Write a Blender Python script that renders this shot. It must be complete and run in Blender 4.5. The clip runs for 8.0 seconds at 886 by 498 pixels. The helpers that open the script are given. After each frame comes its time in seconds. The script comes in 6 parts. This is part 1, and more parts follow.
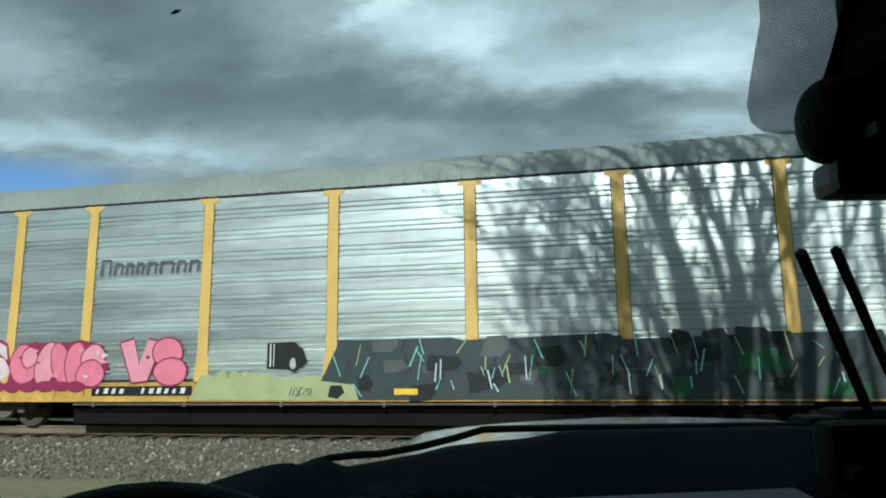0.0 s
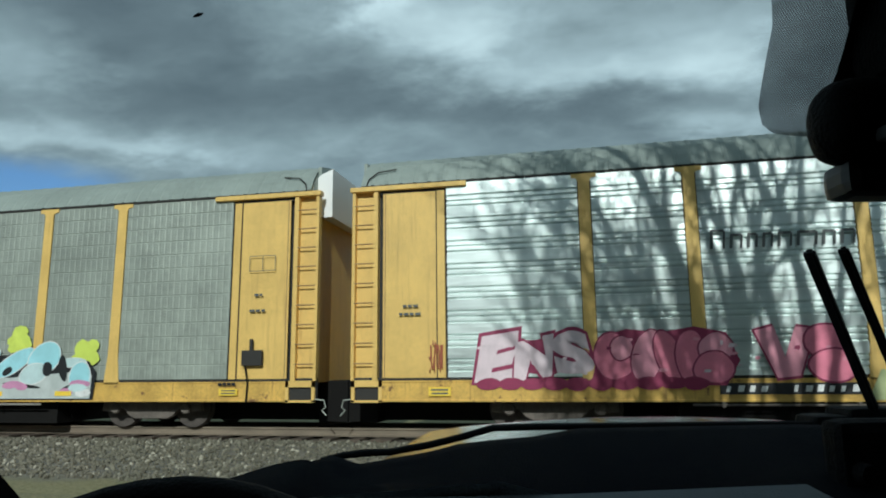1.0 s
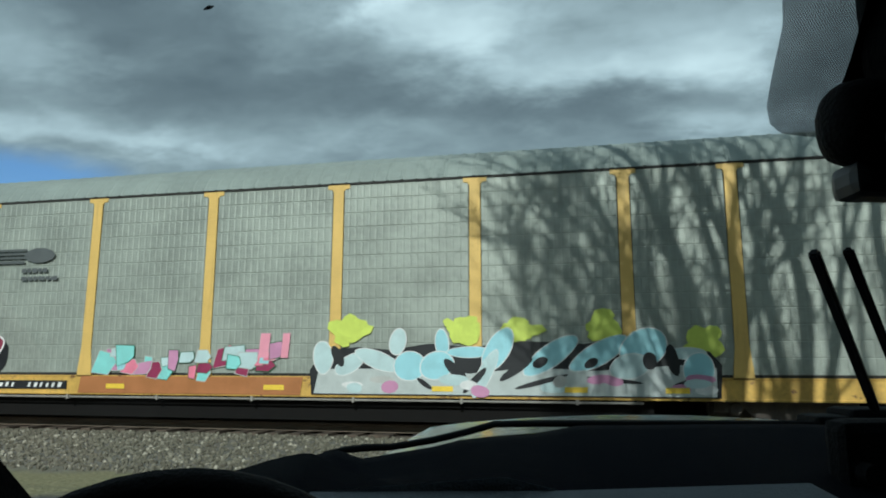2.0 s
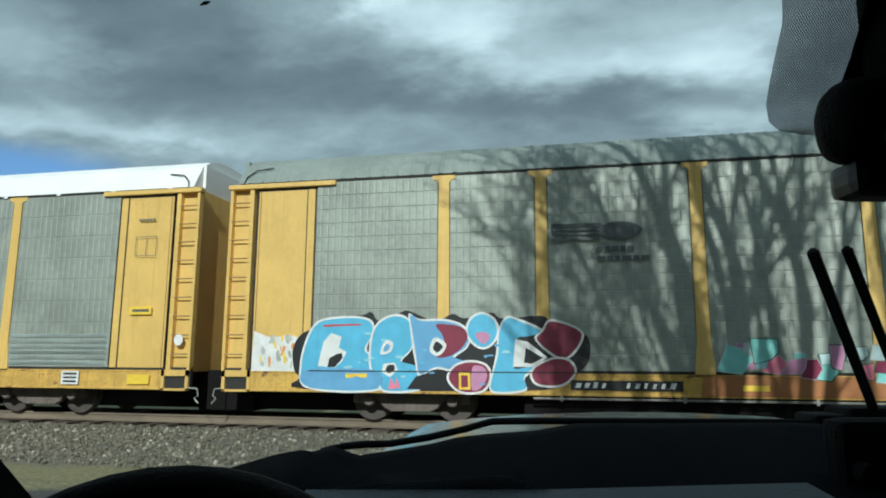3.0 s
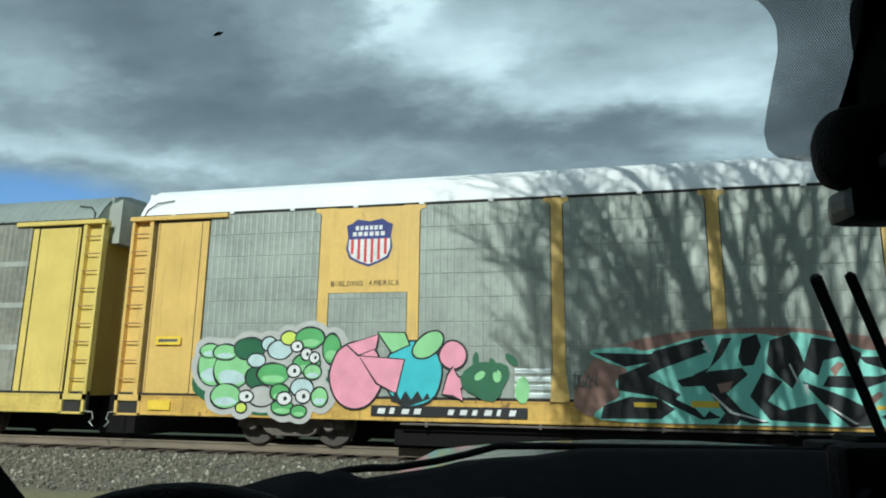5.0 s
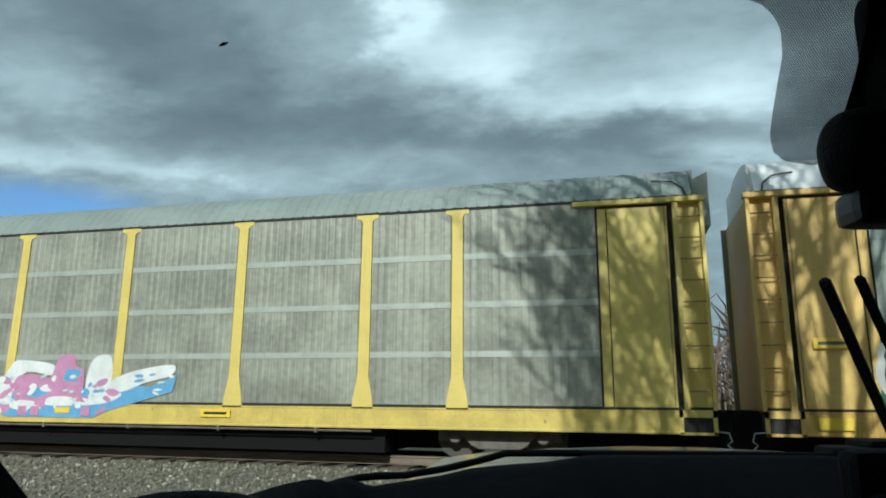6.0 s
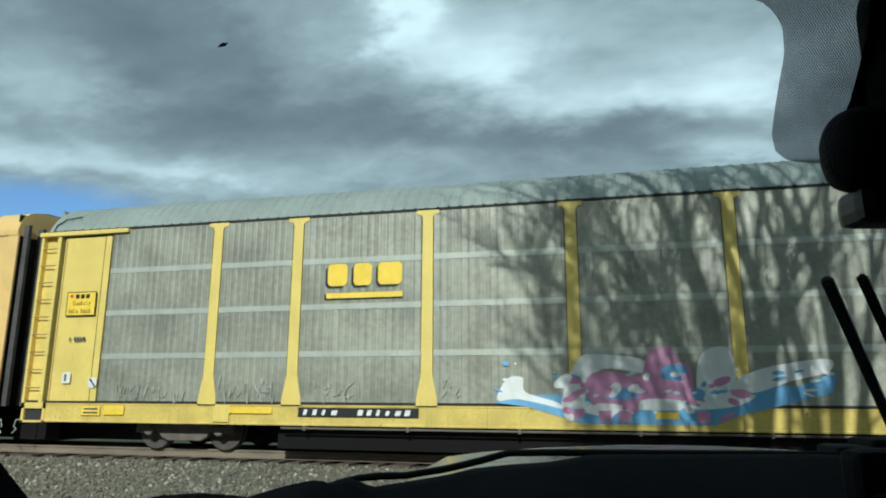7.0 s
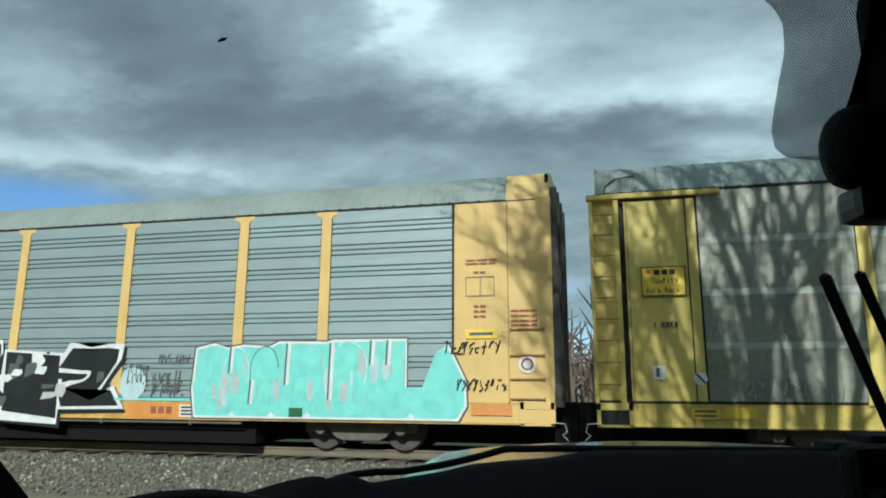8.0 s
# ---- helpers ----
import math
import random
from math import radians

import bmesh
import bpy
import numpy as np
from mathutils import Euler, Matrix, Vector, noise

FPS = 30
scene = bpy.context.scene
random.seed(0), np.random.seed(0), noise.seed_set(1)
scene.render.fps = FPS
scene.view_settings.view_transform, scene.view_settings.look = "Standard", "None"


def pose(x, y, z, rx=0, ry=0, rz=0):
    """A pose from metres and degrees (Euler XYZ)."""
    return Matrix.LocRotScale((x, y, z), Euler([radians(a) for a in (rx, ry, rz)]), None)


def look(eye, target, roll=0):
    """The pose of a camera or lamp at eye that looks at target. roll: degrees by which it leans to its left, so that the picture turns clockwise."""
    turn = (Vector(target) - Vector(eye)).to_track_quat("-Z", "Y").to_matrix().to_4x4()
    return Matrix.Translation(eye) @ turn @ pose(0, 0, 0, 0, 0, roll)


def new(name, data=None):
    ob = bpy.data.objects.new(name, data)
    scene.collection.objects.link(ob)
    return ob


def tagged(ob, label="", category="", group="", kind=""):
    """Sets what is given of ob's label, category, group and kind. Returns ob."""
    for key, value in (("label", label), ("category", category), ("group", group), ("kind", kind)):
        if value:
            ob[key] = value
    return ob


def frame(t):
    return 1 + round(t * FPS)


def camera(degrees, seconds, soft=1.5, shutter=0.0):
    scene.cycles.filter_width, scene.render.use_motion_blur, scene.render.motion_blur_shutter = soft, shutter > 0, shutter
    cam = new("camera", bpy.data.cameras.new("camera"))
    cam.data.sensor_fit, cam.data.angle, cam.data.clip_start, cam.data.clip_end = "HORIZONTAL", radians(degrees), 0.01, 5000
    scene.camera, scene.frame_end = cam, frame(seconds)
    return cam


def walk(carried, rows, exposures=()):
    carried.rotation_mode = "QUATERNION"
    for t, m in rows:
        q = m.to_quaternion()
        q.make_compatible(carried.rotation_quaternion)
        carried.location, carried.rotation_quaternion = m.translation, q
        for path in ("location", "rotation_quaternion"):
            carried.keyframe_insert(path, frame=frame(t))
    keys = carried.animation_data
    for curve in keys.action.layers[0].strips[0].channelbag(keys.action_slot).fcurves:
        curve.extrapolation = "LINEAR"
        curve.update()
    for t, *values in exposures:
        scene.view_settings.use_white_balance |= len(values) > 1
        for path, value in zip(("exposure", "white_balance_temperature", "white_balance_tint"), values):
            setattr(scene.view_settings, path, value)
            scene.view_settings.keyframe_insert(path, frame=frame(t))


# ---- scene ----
# ---- camera ----
EYE = 1.16          # eye height over the rail top; z = 0 is the rail top
SIDE = 13.33        # distance of the train's near side
SPEED = 12.921      # metres a second
START = -17.741     # left end of the first railcar at 0 s
PITCH = 28.65       # coupled length of a railcar
LONG = 27.91        # body length
cam = camera(65.61, 8.0, 1.9)
PATH = [
    (0, 0.0155, 0.0249, 0.0021, 12.33, 10.02, -0.63),
    (1.0, 0.0029, 0.0130, -0.0000, 12.28, 10.06, -0.55),
    (1.5, -0.0041, 0.0100, -0.0015, 12.27, 9.98, -0.18),
    (3.0, -0.0013, 0.0130, 0.0009, 12.25, 9.43, 0.33),
    (3.5, -0.0000, -0.0000, -0.0000, 12.60, 9.80, 0.41),
    (4.5, 0.0053, -0.0008, -0.0073, 13.05, 11.12, 0.77),
    (5.0, 0.0081, 0.0039, -0.0046, 13.23, 11.67, 0.79),
    (6.5, 0.0112, 0.0047, -0.0057, 14.17, 12.36, 0.37),
    (7.0, 0.0102, 0.0057, -0.0028, 14.04, 12.13, 0.25),
    (7.5, 0.0079, 0.0058, -0.0027, 13.82, 12.20, -0.12),
    (8.0, 0.0073, 0.0054, -0.0029, 13.73, 11.82, 0.31),
]
walk(cam, [(t, pose(x, y, EYE + z, 90 + p, 0, yaw) @ pose(0, 0, 0, 0, 0, r)) for t, x, y, z, yaw, p, r in PATH], [(0.0, -0.10, 5780, 0), (0.8, -0.32, 5780, 0), (1.5, -0.30, 5780, 0), (3.0, -0.08, 5780, 0), (4.5, -0.07, 5780, 0), (6.5, 0.04, 5780, 0), (8.0, 0.03, 5780, 0)])

# ---- world, sun, exposure ----
SUN_EL, SUN_AZ = 30.0, 6.6        # height; turn from straight behind the eye towards +x
scene.view_settings.exposure = 0.0
sun_data = bpy.data.lights.new("sun", "SUN")
sun_data.energy, sun_data.angle, sun_data.color = 3.7, radians(0.53), (1.0, 0.95, 0.87)
SUN_DIR = Vector((math.sin(radians(SUN_AZ)) * math.cos(radians(SUN_EL)), -math.cos(radians(SUN_AZ)) * math.cos(radians(SUN_EL)), math.sin(radians(SUN_EL))))
sun = new("sun", sun_data)
sun.matrix_world = look(SUN_DIR * 60, (0, 0, 0))


class Nodes:
    """Short hand for node trees."""

    def __init__(self, tree):
        self.tree = tree

    def add(self, kind, **inputs):
        n = self.tree.nodes.new("ShaderNode" + kind)
        for k, v in inputs.items():
            self.put(n, k, v)
        return n

    def put(self, n, k, v):
        s = n.inputs[int(k[1:])] if k[0] == "i" and k[1:].isdigit() else n.inputs[k.replace("_", " ")]
        if isinstance(v, bpy.types.NodeSocket):
            self.tree.links.new(v, s)
        else:
            s.default_value = v

    def math(self, op, a, b=0.0, c=0.0):
        n = self.tree.nodes.new("ShaderNodeMath")
        n.operation = op
        for i, v in enumerate((a, b, c)):
            self.put(n, "i%d" % i, v)
        return n.outputs[0]

    def vmath(self, op, a, b=(0, 0, 0)):
        n = self.tree.nodes.new("ShaderNodeVectorMath")
        n.operation = op
        self.put(n, "i0", a)
        self.put(n, "i1", b)
        return n.outputs[1] if op in ("DOT_PRODUCT", "LENGTH") else n.outputs[0]

    def mix(self, f, a, b, blend="MIX"):
        n = self.tree.nodes.new("ShaderNodeMix")
        n.data_type, n.blend_type = "RGBA", blend
        n.clamp_factor = True
        self.put(n, "i0", f)
        self.put(n, "i6", a)
        self.put(n, "i7", b)
        return n.outputs[2]

    def noise(self, vec, scale, detail=4.0, rough=0.55, warp=0.0):
        n = self.add("TexNoise", Vector=vec, Scale=scale, Detail=detail, Roughness=rough, Distortion=warp)
        return n.outputs[0]

    def span(self, v, a, b, lo=0.0, hi=1.0, smooth=True):
        n = self.tree.nodes.new("ShaderNodeMapRange")
        n.interpolation_type = "SMOOTHSTEP" if smooth else "LINEAR"
        for i, x in enumerate((v, a, b, lo, hi)):
            self.put(n, "i%d" % i, x)
        return n.outputs[0]


def c4(c):
    return (c[0], c[1], c[2], 1.0)


def heading(yaw, el):
    """Unit vector: yaw degrees to the left of +y, el degrees up."""
    return (-math.sin(radians(yaw)) * math.cos(radians(el)), math.cos(radians(yaw)) * math.cos(radians(el)), math.sin(radians(el)))


world = bpy.data.worlds.new("sky")
scene.world = world
world.use_nodes = True
world.node_tree.nodes.clear()
N = Nodes(world.node_tree)
sky = N.add("TexSky")
sky.sky_type, sky.sun_disc = "NISHITA", False
sky.sun_elevation, sky.sun_rotation = radians(SUN_EL), radians(180 - SUN_AZ)
way = N.add("TexCoord").outputs["Generated"]
sep = N.add("SeparateXYZ", Vector=way)
# clouds: layered noise seen in flat decks, with the large banks set by heading and height
lift = N.math("ADD", N.math("MAXIMUM", sep.outputs[2], 0.0), 0.36)
flat = N.vmath("MULTIPLY", N.vmath("DIVIDE", way, N.add("CombineXYZ", X=lift, Y=lift, Z=1.0).outputs[0]), (1.5, 2.0, 2.2))
big = N.noise(flat, 1.0, 2.0, 0.5, 0.1)
small = N.noise(flat, 2.6, 8.0, 0.56, 0.15)
rag = N.math("SUBTRACT", N.noise(flat, 3.4, 6.0, 0.6), 0.5)
side = N.math("MULTIPLY", N.math("ARCTAN2", N.math("MULTIPLY", sep.outputs[0], -1.0), sep.outputs[1]), 57.2958)
side = N.math("ADD", side, N.math("MULTIPLY", rag, 16.0))
high = N.math("ADD", N.math("MULTIPLY", N.math("ARCSINE", sep.outputs[2]), 57.2958), N.math("MULTIPLY", N.math("SUBTRACT", small, 0.5), 8.0))
bright = N.math("ADD", 0.15, N.math("ADD", N.math("MULTIPLY", big, 0.26), N.math("MULTIPLY", small, 0.44)))
BANKS = ((17.8, 30.7, 2.6, 2.0, 0.38), (10.3, 27.8, 7.0, 2.8, 0.34), (0.5, 23.4, 5.5, 1.8, 0.28), (-10.0, 24.0, 6.0, 2.2, 0.34), (46.0, 22.0, 4.5, 2.0, 0.16), (24.0, 22.3, 12.0, 2.2, -0.17), (35.5, 20.5, 7.0, 1.8, -0.13),
         (4.0, 20.6, 15.0, 1.7, -0.13), (19.5, 26.6, 5.0, 1.6, -0.08), (33.0, 25.5, 9.0, 2.2, -0.07), (36.0, 17.2, 5.5, 1.1, 0.24), (46.0, 16.8, 4.0, 1.1, 0.22), (15.2, 19.4, 7.0, 1.0, 0.12), (-11.0, 18.9, 4.0, 1.0, 0.24), (43.0, 28.0, 10.0, 4.0, -0.16), (-4.0, 28.5, 7.0, 2.0, 0.06), (22.0, 17.6, 9.0, 0.9, 0.05))
for yaw, up, wide, tall, gain in BANKS:
    a = N.math("DIVIDE", N.math("SUBTRACT", side, yaw), wide)
    b = N.math("DIVIDE", N.math("SUBTRACT", high, up), tall)
    near = N.math("EXPONENT", N.math("MULTIPLY", N.math("ADD", N.math("MULTIPLY", a, a), N.math("MULTIPLY", b, b)), -0.8))
    bright = N.math("ADD", bright, N.math("MULTIPLY", near, gain))
puffs = N.noise(N.vmath("ADD", flat, N.vmath("MULTIPLY", N.add("CombineXYZ", X=rag, Y=rag, Z=rag).outputs[0], (0.2, 0.2, 0.2))), 8.0, 6.0, 0.6)
bright = N.math("ADD", bright, N.math("MULTIPLY", N.math("SUBTRACT", puffs, 0.5), 0.22))
ramp = N.add("ValToRGB", Fac=bright)
el = ramp.color_ramp.elements
el[0].position, el[0].color = 0.12, (0.115, 0.15, 0.175, 1)
el[1].position, el[1].color = 0.90, (0.80, 0.92, 0.94, 1)
for at, tone in ((0.35, (0.20, 0.25, 0.275, 1)), (0.52, (0.32, 0.39, 0.415, 1)), (0.70, (0.52, 0.62, 0.65, 1))):
    el.new(at).color = tone
gap = N.span(N.vmath("DOT_PRODUCT", way, heading(49, 12.5)), math.cos(radians(13)), math.cos(radians(6)))
gap = N.math("MULTIPLY", gap, N.span(N.math("ADD", sep.outputs[2], N.math("MULTIPLY", small, 0.05)), 0.300, 0.265))
low = N.span(sep.outputs[2], 0.20, 0.05)
clear = N.math("MAXIMUM", gap, N.math("MULTIPLY", low, N.span(big, 0.42, 0.55)))
blue = N.mix(1.0, sky.outputs[0], c4((0.085, 0.105, 0.13)), "MULTIPLY")
colour = N.mix(clear, ramp.outputs[0], blue)
back = N.add("Background", Color=colour, Strength=1.0)
N.tree.links.new(back.outputs[0], N.add("OutputWorld").inputs[0])


# ---- materials ----
def surface(name, base, rough=0.6, metal=0.0, vary=0.18, scale=3.0, dark=None, streak=0.0, spots=None, bump=0.0, bump_scale=60.0, stretch=(1, 1, 1), coat=0.0, per_object=0.0, ribs=0.0, spec=0.5):
    """A painted or raw surface with variation at two scales, streaks that run down, worn spots and fine relief."""
    m = bpy.data.materials.new(name)
    m.use_nodes = True
    m.node_tree.nodes.clear()
    n = Nodes(m.node_tree)
    info = n.add("ObjectInfo")
    place = n.vmath("ADD", n.add("TexCoord").outputs["Object"], n.vmath("MULTIPLY", n.add("CombineXYZ", X=info.outputs["Random"], Y=info.outputs["Random"], Z=info.outputs["Random"]).outputs[0], (37.0, 0.0, 11.0)))
    place = n.vmath("MULTIPLY", place, stretch)
    a = n.noise(place, scale, 4.0)
    b = n.noise(place, scale * 9, 3.0)
    both = n.math("ADD", n.math("MULTIPLY", a, 0.65), n.math("MULTIPLY", b, 0.35))
    col = n.mix(n.span(both, 0.3, 0.7), c4([v * (1 - vary) for v in base]), c4([min(1, v * (1 + vary)) for v in base]))
    if per_object:
        col = n.mix(n.math("MULTIPLY", info.outputs["Random"], per_object), col, c4([v * 0.45 for v in base]))
    if streak:
        s = n.noise(n.vmath("MULTIPLY", place, (7.0, 7.0, 0.35)), 2.0, 5.0, 0.65)
        col = n.mix(n.math("MULTIPLY", n.span(s, 0.52, 0.75), streak), col, c4(dark or [v * 0.4 for v in base]))
    if spots:
        s = n.noise(place, spots[1], 5.0, 0.7)
        col = n.mix(n.span(s, spots[2], spots[2] + 0.06), col, c4(spots[0]))
    p = n.add("BsdfPrincipled", Base_Color=col, Metallic=metal)
    n.put(p, "Roughness", n.span(both, 0.25, 0.75, max(0.02, rough - 0.1), min(1, rough + 0.1)))
    n.put(p, "Specular IOR Level", spec)
    if coat:
        n.put(p, "Coat Weight", coat)
        n.put(p, "Coat Roughness", 0.13)
    if bump or ribs:
        h = n.noise(place, bump_scale, 3.0)
        if ribs:
            w = n.add("TexWave", Vector=n.add("TexCoord").outputs["Object"], Scale=ribs, Distortion=0.0)
            h = n.math("ADD", n.math("MULTIPLY", h, 0.5), n.math("MULTIPLY", w.outputs[1], 0.9))
        n.put(p, "Normal", n.add("Bump", Height=h, Strength=max(bump, 0.3), Distance=0.02).outputs[0])
    n.tree.links.new(p.outputs[0], n.add("OutputMaterial").inputs[0])
    return m


def plain(name, base, rough=0.6, metal=0.0, vary=0.1):
    return surface(name, base, rough, metal, vary, 4.0)


M = {}
M["shiny"] = surface("bright_galvanised_sheet", (0.73, 0.80, 0.775), 0.41, 0.90, 0.12, 1.6, streak=0.25, dark=(0.30, 0.33, 0.32), bump=0.06, bump_scale=9, stretch=(0.12, 1, 1))
M["blued"] = surface("blue_grey_galvanised_sheet", (0.34, 0.41, 0.41), 0.52, 0.30, 0.10, 1.2, streak=0.3, dark=(0.27, 0.31, 0.31), bump=0.06, bump_scale=9, stretch=(0.12, 1, 1))
M["dull"] = surface("weathered_galvanised_sheet", (0.34, 0.34, 0.275), 0.5, 0.28, 0.32, 0.9, streak=0.6, dark=(0.20, 0.215, 0.18), bump=0.2, bump_scale=25, ribs=1.6, per_object=0.25)
M["dull_plain"] = surface("grey_galvanised_sheet", (0.365, 0.395, 0.345), 0.48, 0.30, 0.20, 0.9, streak=0.5, dark=(0.23, 0.255, 0.23), bump=0.15, bump_scale=25, per_object=0.22)
M["strip"] = surface("pale_galvanised_flange", (0.44, 0.46, 0.40), 0.5, 0.2, 0.12, 2.0, streak=0.4)
M["yellow"] = surface("ochre_yellow_paint", (0.74, 0.49, 0.14), 0.5, 0, 0.11, 1.1, streak=0.5, dark=(0.42, 0.25, 0.08), spots=((0.20, 0.10, 0.05), 6, 0.70), bump=0.05)
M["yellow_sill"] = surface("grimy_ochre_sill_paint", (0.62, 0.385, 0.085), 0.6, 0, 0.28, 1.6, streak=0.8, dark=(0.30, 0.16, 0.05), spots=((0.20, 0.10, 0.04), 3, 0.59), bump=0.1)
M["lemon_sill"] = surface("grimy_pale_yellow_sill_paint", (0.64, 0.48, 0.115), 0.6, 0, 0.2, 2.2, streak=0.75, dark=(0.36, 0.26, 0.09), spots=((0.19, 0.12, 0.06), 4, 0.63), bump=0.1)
M["lemon"] = surface("pale_yellow_paint", (0.74, 0.57, 0.15), 0.5, 0, 0.09, 1.5, streak=0.35, dark=(0.45, 0.32, 0.10), spots=((0.22, 0.13, 0.06), 6, 0.71), bump=0.05)
M["peach"] = surface("faded_orange_yellow_paint", (0.74, 0.50, 0.18), 0.55, 0, 0.08, 1.5, streak=0.35, dark=(0.48, 0.29, 0.12), spots=((0.25, 0.13, 0.07), 6, 0.70), bump=0.05)
M["roof_grey"] = surface("grey_roof_sheet", (0.29, 0.33, 0.30), 0.6, 0.2, 0.12, 0.8, streak=0.3, bump=0.1)
M["roof_white"] = surface("white_roof_paint", (0.86, 0.86, 0.84), 0.5, 0, 0.05, 1.0, streak=0.12, dark=(0.5, 0.5, 0.48))
# Near-black iron; also on the sheets that stand for shade underneath.
M["black_iron"] = surface("near_black_iron", (0.008, 0.0075, 0.007), 0.85, 0, 0.3, 3.0, spec=0.2)
# Near-black that puts shade into gaps; also colours a few dark fittings.
M["gap"] = surface("gap_shade_and_fittings_black", (0.03, 0.028, 0.025), 0.8, 0, 0.2, 3.0)
M["truck"] = surface("dusty_cast_steel", (0.16, 0.135, 0.115), 0.8, 0.1, 0.3, 4.0, streak=0.4)
M["tread"] = surface("worn_wheel_steel", (0.10, 0.085, 0.075), 0.6, 0.3, 0.2, 6.0)
M["rail"] = surface("rusty_rail_steel", (0.21, 0.17, 0.125), 0.8, 0.1, 0.25, 6.0, stretch=(0.2, 1, 1))
M["tie"] = surface("weathered_tie_wood", (0.10, 0.075, 0.055), 0.9, 0, 0.35, 5.0, stretch=(1, 0.2, 1), bump=0.4, per_object=0.5)
M["window_black"] = surface("black_plastic", (0.004, 0.004, 0.005), 0.75, 0, 0.2, 8.0, spec=0.15, bump=0.1, bump_scale=300)
M["dash"] = surface("dark_grained_dash_plastic", (0.005, 0.006, 0.0095), 0.85, 0, 0.2, 5.0, spec=0.04, bump=0.25, bump_scale=400)
M["dash_grey"] = surface("grey_dash_panel", (0.20, 0.225, 0.25), 0.7, 0, 0.12, 5.0, bump=0.2, bump_scale=400)
M["hood"] = surface("dark_blue_black_car_paint", (0.012, 0.014, 0.018), 0.3, 0.0, 0.1, 6.0, coat=0.65, spec=0.4)
M["rubber"] = surface("black_rubber", (0.008, 0.008, 0.009), 0.7, 0, 0.2, 20.0, spec=0.2)
M["bark"] = surface("grey_brown_bark", (0.13, 0.10, 0.075), 0.9, 0, 0.35, 6.0, stretch=(1, 1, 0.3), bump=0.5, bump_scale=20)
M["far_twigs"] = surface("far_bare_woods", (0.15, 0.105, 0.08), 0.95, 0, 0.35, 0.4)
M["stone"] = surface("crushed_limestone", (0.34, 0.32, 0.29), 0.85, 0, 0.2, 20.0)
# Yellow darkened so the rungs carry the shadow lines in their colour.
M["rung"] = surface("shade_darkened_yellow", (0.34, 0.21, 0.09), 0.7, 0, 0.3, 8.0)
M["pipe_pale"] = surface("dusty_pale_pipe", (0.30, 0.28, 0.25), 0.7, 0, 0.2, 6.0)
M["end_steel"] = surface("dirty_grey_end_steel", (0.085, 0.08, 0.075), 0.7, 0.1, 0.35, 3.0, streak=0.6, dark=(0.03, 0.028, 0.025))
M["lens"] = surface("mirror_grey_plastic", (0.06, 0.06, 0.058), 0.5, 0, 0.1, 10.0)


# ---- mesh helpers ----
def part(name, bm, material, parent=None, label="", smooth=False):
    me = bpy.data.meshes.new(name)
    if smooth:
        for f in bm.faces:
            f.smooth = True
    bm.to_mesh(me)
    bm.free()
    me.materials.append(material)
    ob = new(name, me)
    if parent is not None:
        ob.parent = parent
    return tagged(ob, label)


def box(bm, x0, x1, y0, y1, z0, z1, bevel=0.0):
    v = [bm.verts.new((x, y, z)) for z in (z0, z1) for y in (y0, y1) for x in (x0, x1)]
    fs = [bm.faces.new([v[i] for i in q]) for q in ((0, 2, 3, 1), (4, 5, 7, 6), (0, 1, 5, 4), (2, 6, 7, 3), (0, 4, 6, 2), (1, 3, 7, 5))]
    if bevel:
        es = list({e for f in fs for e in f.edges})
        bmesh.ops.bevel(bm, geom=es, offset=bevel, segments=2, affect="EDGES", profile=0.6)
    return bm


def boxes(*rows, bevel=0.0):
    bm = bmesh.new()
    for r in rows:
        box(bm, *r, bevel=bevel)
    return bm


def slab(bm, outline, y0, y1):
    """An outline in x, z, extruded from y0 (front) to y1."""
    a = [bm.verts.new((x, y0, z)) for x, z in outline]
    b = [bm.verts.new((x, y1, z)) for x, z in outline]
    k = len(outline)
    area = sum(outline[i][0] * outline[(i + 1) % k][1] - outline[(i + 1) % k][0] * outline[i][1] for i in range(k))
    if area < 0:
        a.reverse()
        b.reverse()
    bm.faces.new(a)
    bm.faces.new(b[::-1])
    for i in range(k):
        j = (i + 1) % k
        bm.faces.new((a[j], a[i], b[i], b[j]))
    return bm


def sweep(bm, profile, xs, close=False):
    """A profile in y, z, swept along x."""
    rings = [[bm.verts.new((x, y, z)) for y, z in profile] for x in xs]
    k = len(profile)
    for r, s in zip(rings, rings[1:]):
        for i in range(k if close else k - 1):
            j = (i + 1) % k
            bm.faces.new((r[i], s[i], s[j], r[j]))
    return rings


def tube(bm, points, radii, sides=6):
    rings = []
    for i, p in enumerate(points):
        p = Vector(p)
        d = (Vector(points[min(i + 1, len(points) - 1)]) - Vector(points[max(i - 1, 0)])).normalized()
        u = d.cross(Vector((0.31, 0.87, 0.2))).normalized()
        w = d.cross(u)
        r = radii[i] if isinstance(radii, (list, tuple)) else radii
        rings.append([bm.verts.new(p + (u * math.cos(6.2832 * k / sides) + w * math.sin(6.2832 * k / sides)) * r) for k in range(sides)])
    for a, b in zip(rings, rings[1:]):
        for k in range(sides):
            j = (k + 1) % sides
            bm.faces.new((a[k], a[j], b[j], b[k]))
    bm.faces.new(rings[0][::-1])
    bm.faces.new(rings[-1])
    return bm


